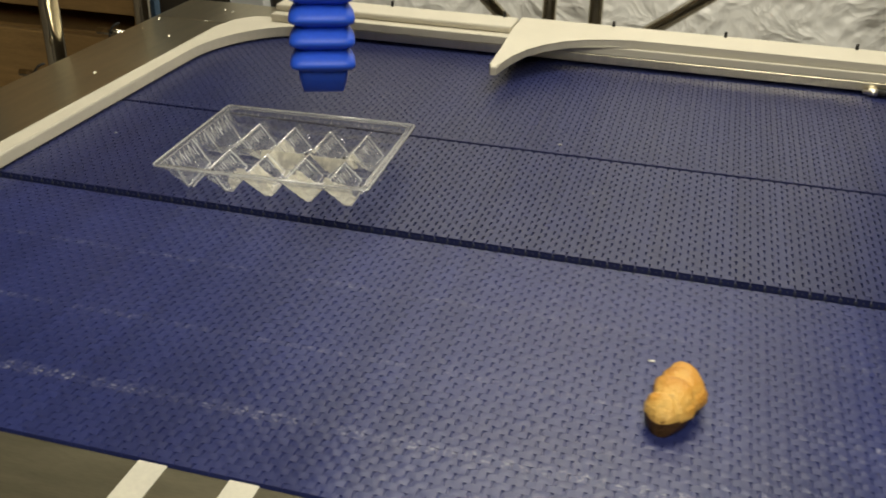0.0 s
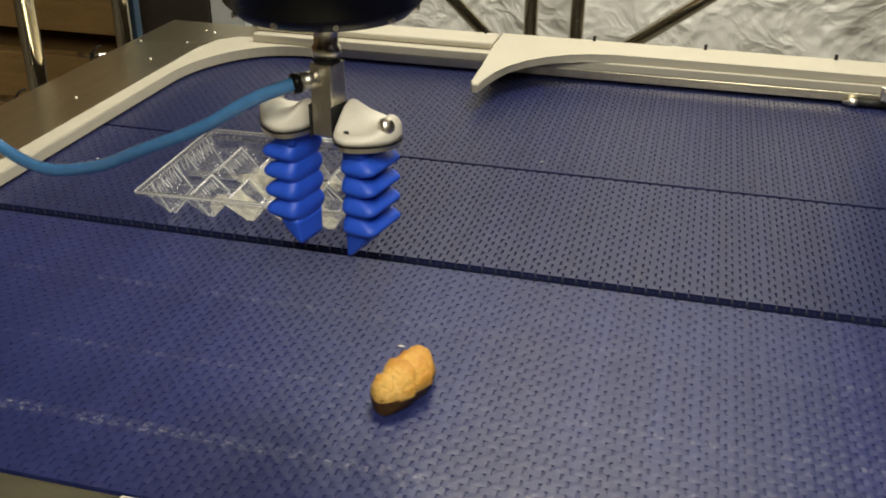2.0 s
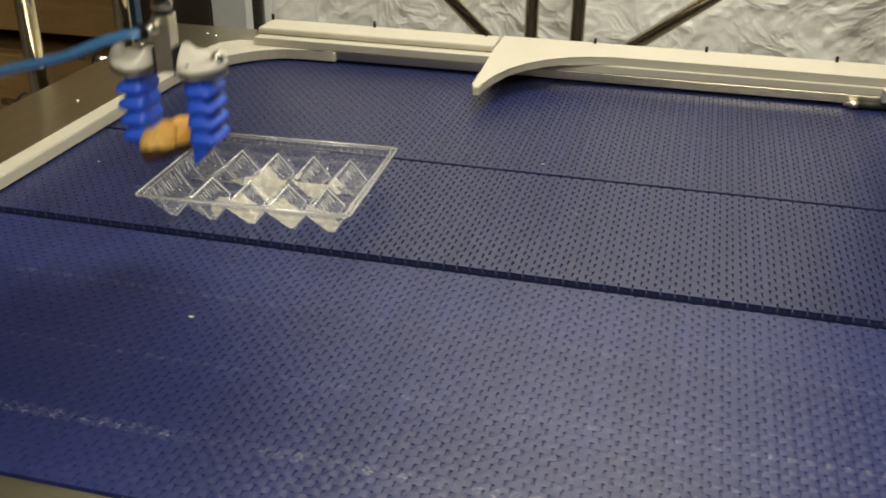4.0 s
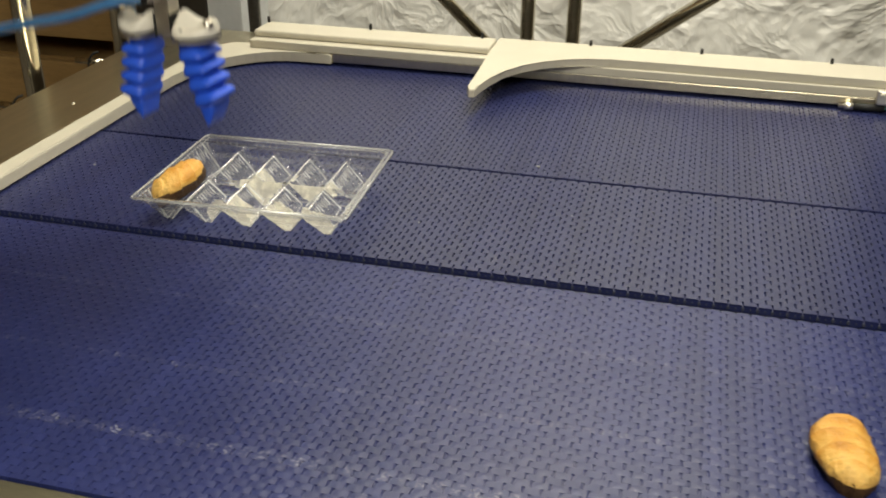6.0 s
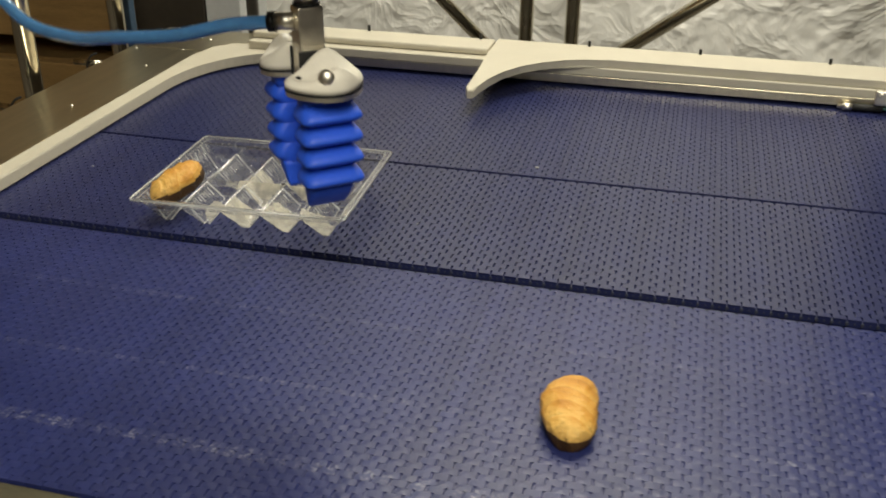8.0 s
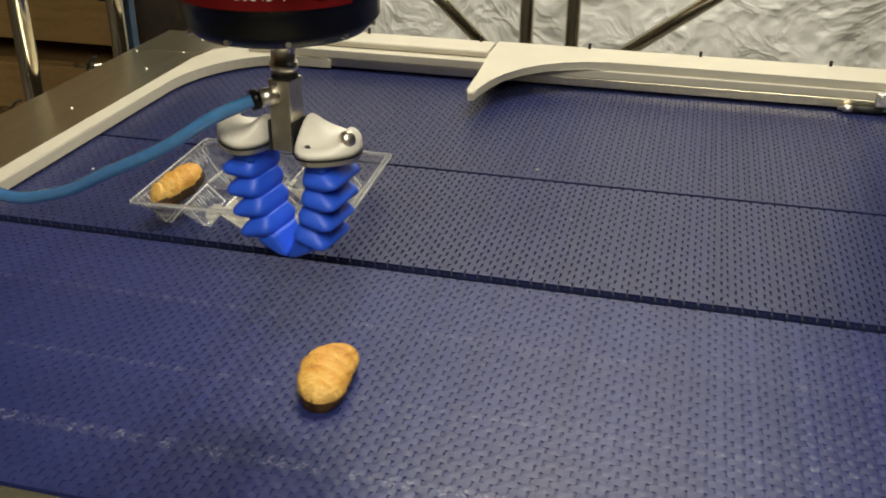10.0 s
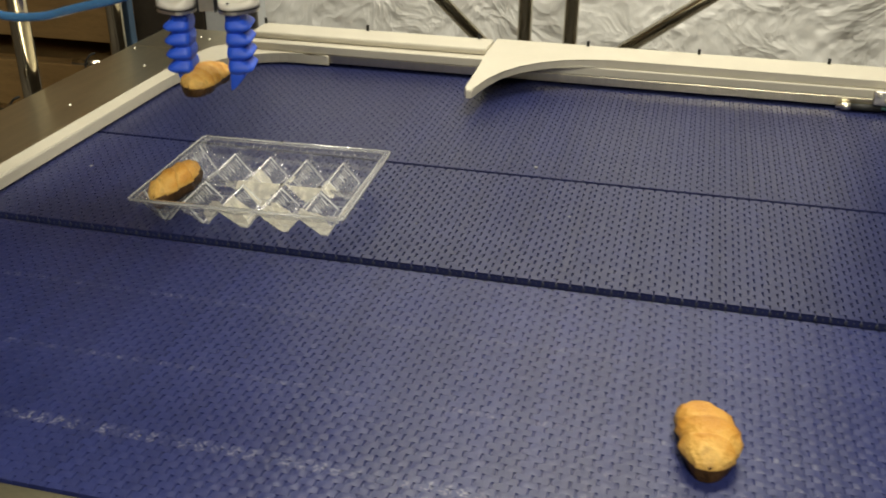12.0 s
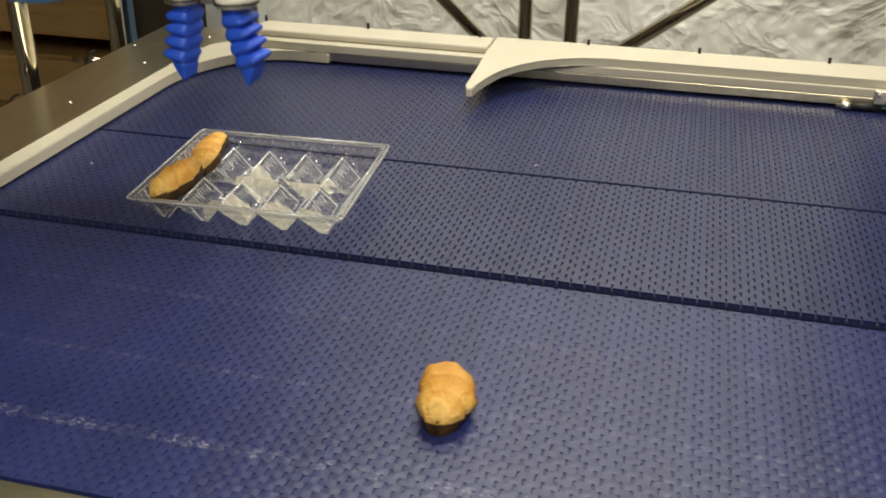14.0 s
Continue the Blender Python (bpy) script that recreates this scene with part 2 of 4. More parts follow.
# ---- mesh helpers ----
def mesh_of(name, bm, material, smooth=False):
    me = bpy.data.meshes.new(name)
    bmesh.ops.recalc_face_normals(bm, faces=bm.faces)
    bm.to_mesh(me)
    bm.free()
    for one in (material if isinstance(material, (list, tuple)) else [material]):
        me.materials.append(one)
    if smooth:
        me.polygons.foreach_set("use_smooth", [True] * len(me.polygons))
    return me


def part(name, bm, material, parent, label="", smooth=False, at=None):
    ob = new(name, mesh_of(name, bm, material, smooth))
    ob.parent = parent
    if at is not None:
        ob.matrix_basis = at
    if label:
        tagged(ob, label)
    return ob


def thing(name, label, category, group="", kind="", at=None):
    ob = new(name)
    ob.empty_display_size = 0.02
    if at is not None:
        ob.matrix_basis = at
    return tagged(ob, label, category, group, kind)


def box(bm, x0, x1, y0, y1, z0, z1, bevel=0.0, m=None):
    r = bmesh.ops.create_cube(bm, size=1.0)
    mm = Matrix.Translation(((x0 + x1) / 2, (y0 + y1) / 2, (z0 + z1) / 2)) @ Matrix.Diagonal((x1 - x0, y1 - y0, z1 - z0, 1))
    bmesh.ops.transform(bm, matrix=(m @ mm) if m is not None else mm, verts=r["verts"])
    if bevel:
        edges = list({e for v in r["verts"] for e in v.link_edges})
        bmesh.ops.bevel(bm, geom=edges, offset=bevel, segments=2, affect="EDGES", profile=0.5)
    return bm


def rod(bm, a, b, r, seg=20, r2=None):
    a, b = Vector(a), Vector(b)
    d = b - a
    m = Matrix.Translation((a + b) / 2) @ d.to_track_quat("Z", "Y").to_matrix().to_4x4()
    bmesh.ops.create_cone(bm, cap_ends=True, segments=seg, radius1=r, radius2=r if r2 is None else r2, depth=d.length, matrix=m)
    return bm


def lathe(bm, profile, seg=48, m=None):
    """Rings from (radius, z) pairs, closed top and bottom."""
    m = m or Matrix()
    rings = []
    for r, z in profile:
        rings.append([bm.verts.new(m @ Vector((r * math.cos(2 * math.pi * i / seg), r * math.sin(2 * math.pi * i / seg), z))) for i in range(seg)])
    for p, q in zip(rings, rings[1:]):
        for i in range(seg):
            j = (i + 1) % seg
            bm.faces.new((p[i], p[j], q[j], q[i]))
    return rings, bm


def prism(bm, outline, z0, z1, m=None):
    m = m or Matrix()
    lo = [bm.verts.new(m @ Vector((x, y, z0))) for x, y in outline]
    hi = [bm.verts.new(m @ Vector((x, y, z1))) for x, y in outline]
    bm.faces.new(hi)
    bm.faces.new(lo[::-1])
    n = len(lo)
    for i in range(n):
        j = (i + 1) % n
        bm.faces.new((lo[i], lo[j], hi[j], hi[i]))
    return bm


def sweep(bm, pts, r, seg=14):
    """A tube along a smooth line through pts."""
    P = [Vector(p) for p in pts]
    line = []
    for i in range(len(P) - 1):
        a, b, c, d = P[max(i - 1, 0)], P[i], P[i + 1], P[min(i + 2, len(P) - 1)]
        for k in range(10):
            t = k / 10
            line.append(0.5 * (2 * b + (c - a) * t + (2 * a - 5 * b + 4 * c - d) * t * t + (3 * b - a - 3 * c + d) * t ** 3))
    line.append(P[-1])
    rings = []
    up = Vector((0, 1, 0.01))
    for i, p in enumerate(line):
        d = (line[min(i + 1, len(line) - 1)] - line[max(i - 1, 0)]).normalized()
        s = d.cross(up).normalized()
        u = s.cross(d)
        rings.append([bm.verts.new(p + r * (math.cos(a) * s + math.sin(a) * u)) for a in (2 * math.pi * k / seg for k in range(seg))])
    for p, q in zip(rings, rings[1:]):
        for i in range(seg):
            bm.faces.new((p[i], p[(i + 1) % seg], q[(i + 1) % seg], q[i]))
    bm.faces.new(rings[0][::-1])
    bm.faces.new(rings[-1])
    return bm


def sweep_loop(bm, pts, r, seg=6):
    """Rods joined end to end round a closed line."""
    for a, b in zip(pts, pts[1:] + pts[:1]):
        rod(bm, a, b, r, seg)
    return bm


# ---- setting ----
PITCH = 0.0152
NEAR_Y, MID_Y, FAR_Y = (0.514, 0.938), (0.955, 1.2432), (1.2496, 1.712)
LEFT_X, RIGHT_X = -0.90, 0.62
FLOOR_Z = -0.9


def slab(name, x0, x1, y0, y1, z0, z1, material, label, category, bevel=0.0):
    return tagged(new(name, mesh_of(name, box(bmesh.new(), x0, x1, y0, y1, z0, z1, bevel), material)), label, category, kind="structure")


slab("floor", -4.0, 4.0, -3.0, 4.2, FLOOR_Z - 0.1, FLOOR_Z, CONCRETE, "worn grey concrete hall floor", "floor")
slab("wall_north", -4.0, 4.0, 4.2, 4.3, FLOOR_Z, 2.2, SHADE, "dark hall wall behind the machine", "wall")
slab("wall_south", -4.0, 4.0, -3.1, -3.0, FLOOR_Z, 2.2, PLASTER, "plain dull hall wall", "wall")
slab("wall_west", -4.1, -4.0, -3.0, 4.2, FLOOR_Z, 2.2, WOOD, "brown boarded hall wall", "wall")
slab("wall_east", 4.0, 4.1, -3.0, 4.2, FLOOR_Z, 2.2, SHADE, "dark hall wall", "wall")
slab("ceiling", -4.1, 4.1, -3.1, 4.3, 2.2, 2.3, PLASTER, "plain hall ceiling", "ceiling")


def curtain():
    """A hung white sheet with creases and folds."""
    bm = bmesh.new()
    nx, nz = 230, 420
    x0, x1, z0, z1 = -1.13, 0.50, -0.85, 2.15
    rows = []
    for j in range(nz + 1):
        z = z0 + (z1 - z0) * j / nz
        line = []
        for i in range(nx + 1):
            x = x0 + (x1 - x0) * i / nx
            d = 0.018 * noise.noise((x * 1.7, z * 0.35, 3.1)) + 0.003 * noise.noise((x * 6 + z * 2.2, z * 3.1, 7.7))
            d += 0.004 * abs(noise.noise((x * 7 - z * 5, z * 6 + x * 4, 1.3))) + 0.004 * abs(noise.noise((x * 12 + z * 9, z * 9 - x * 7, 5.0)))
            d += 0.0035 * abs(noise.noise((x * 27 - z * 20, z * 24 + x * 12, 9.0)))
            line.append(bm.verts.new((x, 2.42 + d, z)))
        rows.append(line)
    for a, b in zip(rows, rows[1:]):
        for i in range(nx):
            bm.faces.new((a[i], a[i + 1], b[i + 1], b[i]))
    ob = new("curtain", mesh_of("curtain", bm, CURTAIN, True))
    ob.modifiers.new("thickness", "SOLIDIFY").thickness = 0.002
    return tagged(ob, "creased white plastic sheet hung behind the conveyors", "curtain")


curtain()


def conveyor_frames():
    f = thing("conveyor_frame", "dark steel conveyor bed under the blue belts", "conveyor", kind="structure")
    part("bed", box(bmesh.new(), -1.0, 2.9, 0.50, 1.72, -0.09, -0.022), STEEL_DARK, f)
    for x in (-0.9, 0.9, 2.6):
        for y in (0.56, 1.66):
            part("leg", box(bmesh.new(), x - 0.025, x + 0.025, y - 0.025, y + 0.025, FLOOR_Z, -0.09, 0.003), STEEL, f)
    part("side_plate", box(bmesh.new(), -1.3, 2.9, 0.38, 0.5125, -0.030, -0.002, 0.0015), FLANGE, f, "brushed steel front plate")
    for x in (-0.378, -0.300):
        part("strip", box(bmesh.new(), x - 0.0125, x + 0.0125, 0.385, 0.512, -0.0018, -0.0008), CREAM, f, "cream adhesive strip")
    return f


conveyor_frames()


def left_plate():
    p = thing("side_table", "brushed steel plate with screws beside the belt", "steel table", kind="structure")
    part("top_plate", box(bmesh.new(), -1.035, -0.860, 0.3, 1.655, 0.008, 0.014, 0.001), STEEL, p)
    part("corner_plate", box(bmesh.new(), -1.035, -0.80, 1.657, 1.80, 0.008, 0.0145, 0.001), STEEL, p)
    part("apron", box(bmesh.new(), -1.033, -1.020, 0.3, 1.80, -0.12, 0.0078), STEEL_DARK, p)
    for x, y in ((-0.945, 1.31), (-0.943, 1.54), (-0.935, 1.745), (-0.912, 1.735), (-1.02, 1.64), (-0.93, 1.655), (-0.945, 1.07), (-0.945, 0.83)):
        bm = bmesh.new()
        lathe(bm, [(0.0, 0.0016), (0.0018, 0.0015), (0.0030, 0.0008), (0.0033, 0.0)], 16, Matrix.Translation((x, y, 0.0143)))
        part("screw", bm, NICKEL, p, "small domed steel screw", True)
    return p


left_plate()


def left_guide():
    """White guide rail along the belt's end that curves into the back rail."""
    inner = [(-0.853, 0.40), (-0.853, 1.45)]
    cx, cy, rx, ry = -0.700, 1.45, 0.153, 0.213
    for k in range(1, 15):
        a = math.pi - k / 15 * math.pi / 2
        inner.append((cx + rx * math.cos(a), cy + ry * math.sin(a)))
    inner += [(-0.690, 1.6635), (-0.641, 1.6640), (-0.637, 1.6655)]
    outer = [(-0.637, 1.6685), (-0.805, 1.6685), (-0.810, 1.704), (-0.845, 1.700), (-0.874, 1.665), (-0.882, 1.60), (-0.882, 0.40)]
    bm = prism(bmesh.new(), inner + outer, 0.004, 0.0215)
    top = [e for e in bm.edges if all(v.co.z > 0.02 for v in e.verts)]
    bmesh.ops.bevel(bm, geom=top, offset=0.0045, segments=4, affect="EDGES", profile=0.5)
    ob = new("guide_rail", mesh_of("guide_rail", bm, UHMW))
    return tagged(ob, "smooth white plastic guide rail curving round the belt corner", "guide rail")


left_guide()


def back_rail():
    r = thing("back_rail", "white plastic rail on a steel strip behind the belt", "guide rail")
    part("steel_strip", box(bmesh.new(), -0.80, 0.75, 1.670, 1.678, 0.006, 0.0210, 0.0008), STEEL, r, "brushed steel strip")
    part("lower_bar", box(bmesh.new(), -0.80, 0.75, 1.669, 1.75, 0.0215, 0.0370, 0.002), UHMW, r)
    part("upper_bar", box(bmesh.new(), -0.80, -0.345, 1.690, 1.760, 0.0375, 0.050, 0.004), UHMW, r)
    part("web", box(bmesh.new(), -0.80, 0.75, 1.710, 1.745, -0.10, 0.0185), STEEL_DARK, r, "dark steel web under the rail")
    for x in (-0.792, -0.586, -0.370, -0.171, 0.023, 0.239, 0.45):
        part("pin", rod(bmesh.new(), (x * 1.004, 1.752, 0.049), (x * 1.004, 1.752, 0.0605), 0.0028, 10), GASKET, r, "small dark screw end")
    return r


back_rail()


def diverter():
    out = [(-0.339, 1.490), (-0.337, 1.57), (-0.340, 1.67), (-0.341, 1.760), (0.75, 1.760),
           (0.75, 1.674), (0.10, 1.674), (-0.06, 1.674), (-0.13, 1.673), (-0.17, 1.668), (-0.205, 1.656), (-0.240, 1.636), (-0.272, 1.608),
           (-0.296, 1.574), (-0.311, 1.533), (-0.320, 1.497), (-0.324, 1.476), (-0.333, 1.474)]
    bm = prism(bmesh.new(), out, 0.0376, 0.0515)
    for v in bm.verts:  # the nose dips towards the belt
        d = max(0.0, 1.67 - v.co.y)
        v.co.z -= 0.05 * d
    edges = [e for e in bm.edges if abs(e.verts[0].co.z - e.verts[1].co.z) < 0.008 and (e.verts[0].co.z > 0.036)]
    bmesh.ops.bevel(bm, geom=edges, offset=0.003, segments=2, affect="EDGES", profile=0.5)
    ob = new("diverter_guide", mesh_of("diverter_guide", bm, UHMW))
    return tagged(ob, "white plastic fin-shaped guide fixed on the back rail", "guide")


diverter()


def sensor():
    s = thing("sensor_plug", "nickel cable plug with black sleeve lying by the rail", "sensor", at=pose(0.250, 1.660, 0.008, 0, 0, 3))
    lx = Matrix.Rotation(math.pi / 2, 4, "Y")
    bm = bmesh.new()
    lathe(bm, [(0.0, 0), (0.0035, 0), (0.0035, 0.008), (0.0062, 0.009), (0.0062, 0.022), (0.0052, 0.023), (0.0, 0.024)], 18, lx)
    part("plug", bm, NICKEL, s, "knurled nickel plug", True)
    part("sleeve", rod(bmesh.new(), (0.022, 0, 0), (0.07, 0, 0.0), 0.0058), GASKET, s, "black moulded sleeve", True)
    part("cable", sweep(bmesh.new(), [(0.07, 0, 0), (0.14, 0.0, -0.002), (0.25, 0.004, -0.003), (0.42, 0.0, -0.003)], 0.003), mat("green_cable", (0.03, 0.10, 0.09), 0.5), s, "thin green cable", True)
    b = thing("clamp_bolt", "bright clamp with two hex bolts on the rail end", "bolt", at=pose(0.318, 1.664, 0.026))
    part("clamp", box(bmesh.new(), -0.012, 0.06, -0.006, 0.004, -0.012, 0.012, 0.002), ALU, b)
    for x, z in ((-0.004, 0.006), (0.008, -0.004), (0.016, 0.006)):
        bm = bmesh.new()
        lathe(bm, [(0.0, 0.007), (0.003, 0.007), (0.004, 0.005), (0.004, 0.0)], 6, Matrix.Translation((x, -0.006, z)) @ Matrix.Rotation(math.pi / 2, 4, "X"))
        part("bolt", bm, NICKEL, b)


sensor()


# ---- frame tubes and things behind ----
def tube_post(name, a, b, r, material, label):
    bm = rod(bmesh.new(), a, b, r, 28)
    ob = new(name, mesh_of(name, bm, material, True))
    return tagged(ob, label, "frame tube", "machine frame tubes")


POST = "polished steel frame tube of the machine"
BACKY = 1.93
tube_post("frame_post", (-0.318, BACKY, FLOOR_Z), (-0.318, BACKY, 1.6), 0.0142, CHROME, POST + ", upright")
tube_post("frame_post", (-0.226, BACKY, FLOOR_Z), (-0.226, BACKY, 1.6), 0.0142, CHROME, POST + ", upright")
tube_post("frame_post", (-0.908, BACKY, FLOOR_Z), (-0.908, BACKY, 1.6), 0.013, STEEL_DARK, POST + ", upright")
tube_post("frame_post", (0.372, 1.86, FLOOR_Z), (0.372, 1.86, 1.6), 0.02, GASKET, "dark upright frame tube at the sheet's edge")
tube_post("frame_brace", (-0.318, BACKY - 0.03, -0.07), (-1.038, BACKY - 0.03, 0.60), 0.0125, CHROME, POST + ", slanting")
tube_post("frame_brace", (-0.226, BACKY - 0.03, -0.07), (0.644, BACKY - 0.03, 0.57), 0.0135, CHROME, POST + ", slanting")
tube_post("side_post", (-1.078, 1.40, FLOOR_Z), (-1.078, 1.40, 1.6), 0.0165, CHROME, POST + ", beside the steel table")
tube_post("side_post", (-1.117, 1.74, FLOOR_Z), (-1.117, 1.74, 1.6), 0.0165, CHROME, POST + ", beside the steel table")
tube_post("side_post", (-1.10, 1.25, FLOOR_Z), (-1.10, 1.25, 1.6), 0.010, GASKET, "thin black upright tube beside the steel table")


def brackets():
    for x, y in ((-1.075, 1.335), (-1.10, 1.60)):
        b = thing("tube_bracket", "shiny steel bracket with a black cable tie", "bracket", at=pose(x, y, -0.01))
        part("bar", rod(bmesh.new(), (-0.03, 0, 0), (0.03, 0.0, 0), 0.006), CHROME, b, smooth=True)
        part("tie", sweep(bmesh.new(), [(0.0, -0.008, -0.02), (0.002, -0.009, 0.0), (0.01, -0.006, 0.015), (0.02, 0, 0.02)], 0.002, 8), GASKET, b, "black cable tie")


brackets()


def back_things():
    c = thing("wooden_bench", "brown wooden bench with a dark gap under its shelf", "bench", at=pose(-1.95, 2.75, FLOOR_Z))
    part("lower_board", box(bmesh.new(), -0.9, 0.86, -0.3, 0.3, 0.590, 0.612, 0.004), WOOD, c)
    part("front_board", box(bmesh.new(), -0.9, 0.86, -0.33, -0.302, 0.0, 0.605, 0.004), WOOD, c)
    part("upper_board", box(bmesh.new(), -0.9, 0.86, -0.33, -0.302, 0.678, 1.65, 0.004), WOOD, c)
    part("shelf", box(bmesh.new(), -0.9, 0.86, -0.3, 0.3, 0.74, 0.76, 0.004), WOOD, c)
    part("back_board", box(bmesh.new(), -0.9, 0.86, 0.302, 0.33, 0.0, 0.74, 0.004), SHADE, c)
    for x in (-0.87, 0.83):
        part("leg", box(bmesh.new(), x - 0.03, x + 0.03, -0.25, 0.25, 0.613, 0.739, 0.004), SHADE, c)
    # added out of sight, to give the steel plate a brown reflection
    part("partition", box(bmesh.new(), -1.6, 0.95, 0.55, 0.60, 0.0, 2.6, 0.004), WOOD, c, "unseen tall brown board added for the steel plate to reflect")
    g = thing("grey_cabinet", "tall dark cabinet with a light grey door edge", "cabinet", at=pose(-1.10, 2.22, FLOOR_Z))
    part("body", box(bmesh.new(), -0.27, -0.074, 0.0, 0.16, 0, 2.0, 0.004), SHADE, g)
    part("door_edge", box(bmesh.new(), -0.071, 0.022, 0.0, 0.16, 0, 2.0, 0.003), GREY, g, "light grey panel")
    b = thing("blue_upright", "blue painted upright with a dark motor clamped on", "post", at=pose(-1.240, 1.98, FLOOR_Z))
    part("bar", box(bmesh.new(), -0.012, 0.012, -0.012, 0.012, 0, 2.0, 0.002), BLUE_PAINT, b)
    bm = bmesh.new()
    lathe(bm, [(0.0, -0.03), (0.022, -0.03), (0.026, -0.02), (0.026, 0.03), (0.018, 0.034), (0.018, 0.05), (0, 0.05)], 24, pose(-0.015, -0.04, 0.955, 0, 90, 20))
    part("motor", bm, BLACK, b, "small black motor", True)


back_things()


# ---- gripper ----
SEG = 0.0175
CURLERS = []


def rounded(tx, wy, xo, z, bm, r=0.006, k=4):
    """A ring of a rounded rectangle: x from xo to xo + tx, y width wy."""
    pts = []
    for sx, sy, a0 in ((1, 1, 0), (0, 1, 90), (0, 0, 180), (1, 0, 270)):
        cx = xo + (tx - r if sx else r)
        cy = (wy / 2 - r) if sy else (-wy / 2 + r)
        for i in range(k + 1):
            a = radians(a0 + 90 * i / k)
            pts.append(bm.verts.new((cx + r * math.cos(a), cy + r * math.sin(a), z)))
    return pts


def skin(bm, rings, cap=True):
    for p, q in zip(rings, rings[1:]):
        n = len(p)
        for i in range(n):
            bm.faces.new((p[i], p[(i + 1) % n], q[(i + 1) % n], q[i]))
    if cap:
        bm.faces.new(rings[0])
        bm.faces.new(rings[-1][::-1])
    return bm


def finger_core():
    return skin(b := bmesh.new(), [rounded(0.020, 0.042, -0.009, 0.003, b, 0.005), rounded(0.020, 0.042, -0.009, -0.009, b, 0.005)])


def bellow():
    """One pleat: a core that swells to a rounded rib on the outer side and the flanks."""
    bm = bmesh.new()
    rings = []
    for k in range(13):
        u = k / 12
        s = math.sin(math.pi * u) ** 1.15
        ring = rounded(0.0195 + 0.0130 * s, 0.039 + 0.0115 * s, -0.009 - 0.0010 * s, 0.0008 - u * (SEG + 0.0010), bm, 0.0080)
        for v in ring:  # ribs droop towards the flanks
            v.co.z -= 0.0022 * s * (v.co.y / 0.027) ** 2
        rings.append(ring)
    return skin(bm, rings)


def fingertip():
    """A wedge that thins towards the inner edge."""
    bm = bmesh.new()
    rings = [rounded(0.0195, 0.039, -0.009, 0.001, bm, 0.0045), rounded(0.0195, 0.038, -0.009, -0.003, bm, 0.0045),
             rounded(0.0145, 0.036, -0.0092, -0.010, bm, 0.0035), rounded(0.0075, 0.033, -0.0095, -0.018, bm, 0.0022), rounded(0.0032, 0.031, -0.0096, -0.0215, bm, 0.0012)]
    return skin(bm, rings)


def mount_outline(s=1.0):
    """Plan of a finger mount, x outwards: a wide rounded shape."""
    pts = []
    for k in range(40):
        a = 2 * math.pi * k / 40
        c, d = math.cos(a), math.sin(a)
        rx = 0.0300 if c > 0 else 0.0205
        pts.append((s * (0.002 + rx * math.copysign(abs(c) ** 0.85, c)), s * 0.0315 * math.copysign(abs(d) ** 0.85, d) * (1 - 0.34 * max(0.0, c))))
    return pts


def mount_body():
    """A cast saddle: a tall lobe against the hub, a scooped front and a low ear for the bolt."""
    bm = bmesh.new()
    edge = mount_outline()
    n = len(edge)

    def top(x, y):
        lobe = 0.0165 * math.exp(-((x + 0.020) / 0.016) ** 2 - ((y - 0.009) / 0.019) ** 2)
        ridge = 0.003 * math.exp(-((y - 0.007) / 0.011) ** 2) * max(0.0, 1 - abs(x) / 0.026)
        ear = 0.0120 * math.exp(-((x - 0.024) / 0.0085) ** 2 - ((y - 0.002) / 0.014) ** 2)
        scoop = 0.0035 * math.exp(-((x + 0.002) / 0.011) ** 2 - ((y + 0.015) / 0.008) ** 2)
        return 0.0118 + lobe + ridge + ear - scoop
    levels = [[bm.verts.new((x, y, 0.0045)) for x, y in edge], [bm.verts.new((x, y, 0.0085)) for x, y in edge]]
    for f in (0.985, 0.95, 0.89, 0.80, 0.70, 0.58, 0.46, 0.34, 0.22, 0.10):
        drop = 0.0036 * max(0.0, (f - 0.86) / 0.14) ** 2
        levels.append([bm.verts.new((f * x, f * y, top(f * x, f * y) - drop)) for x, y in edge])
    for p, q in zip(levels, levels[1:]):
        for i in range(n):
            bm.faces.new((p[i], p[(i + 1) % n], q[(i + 1) % n], q[i]))
    bm.faces.new(levels[0][::-1])
    bm.faces.new(levels[-1])
    return bm


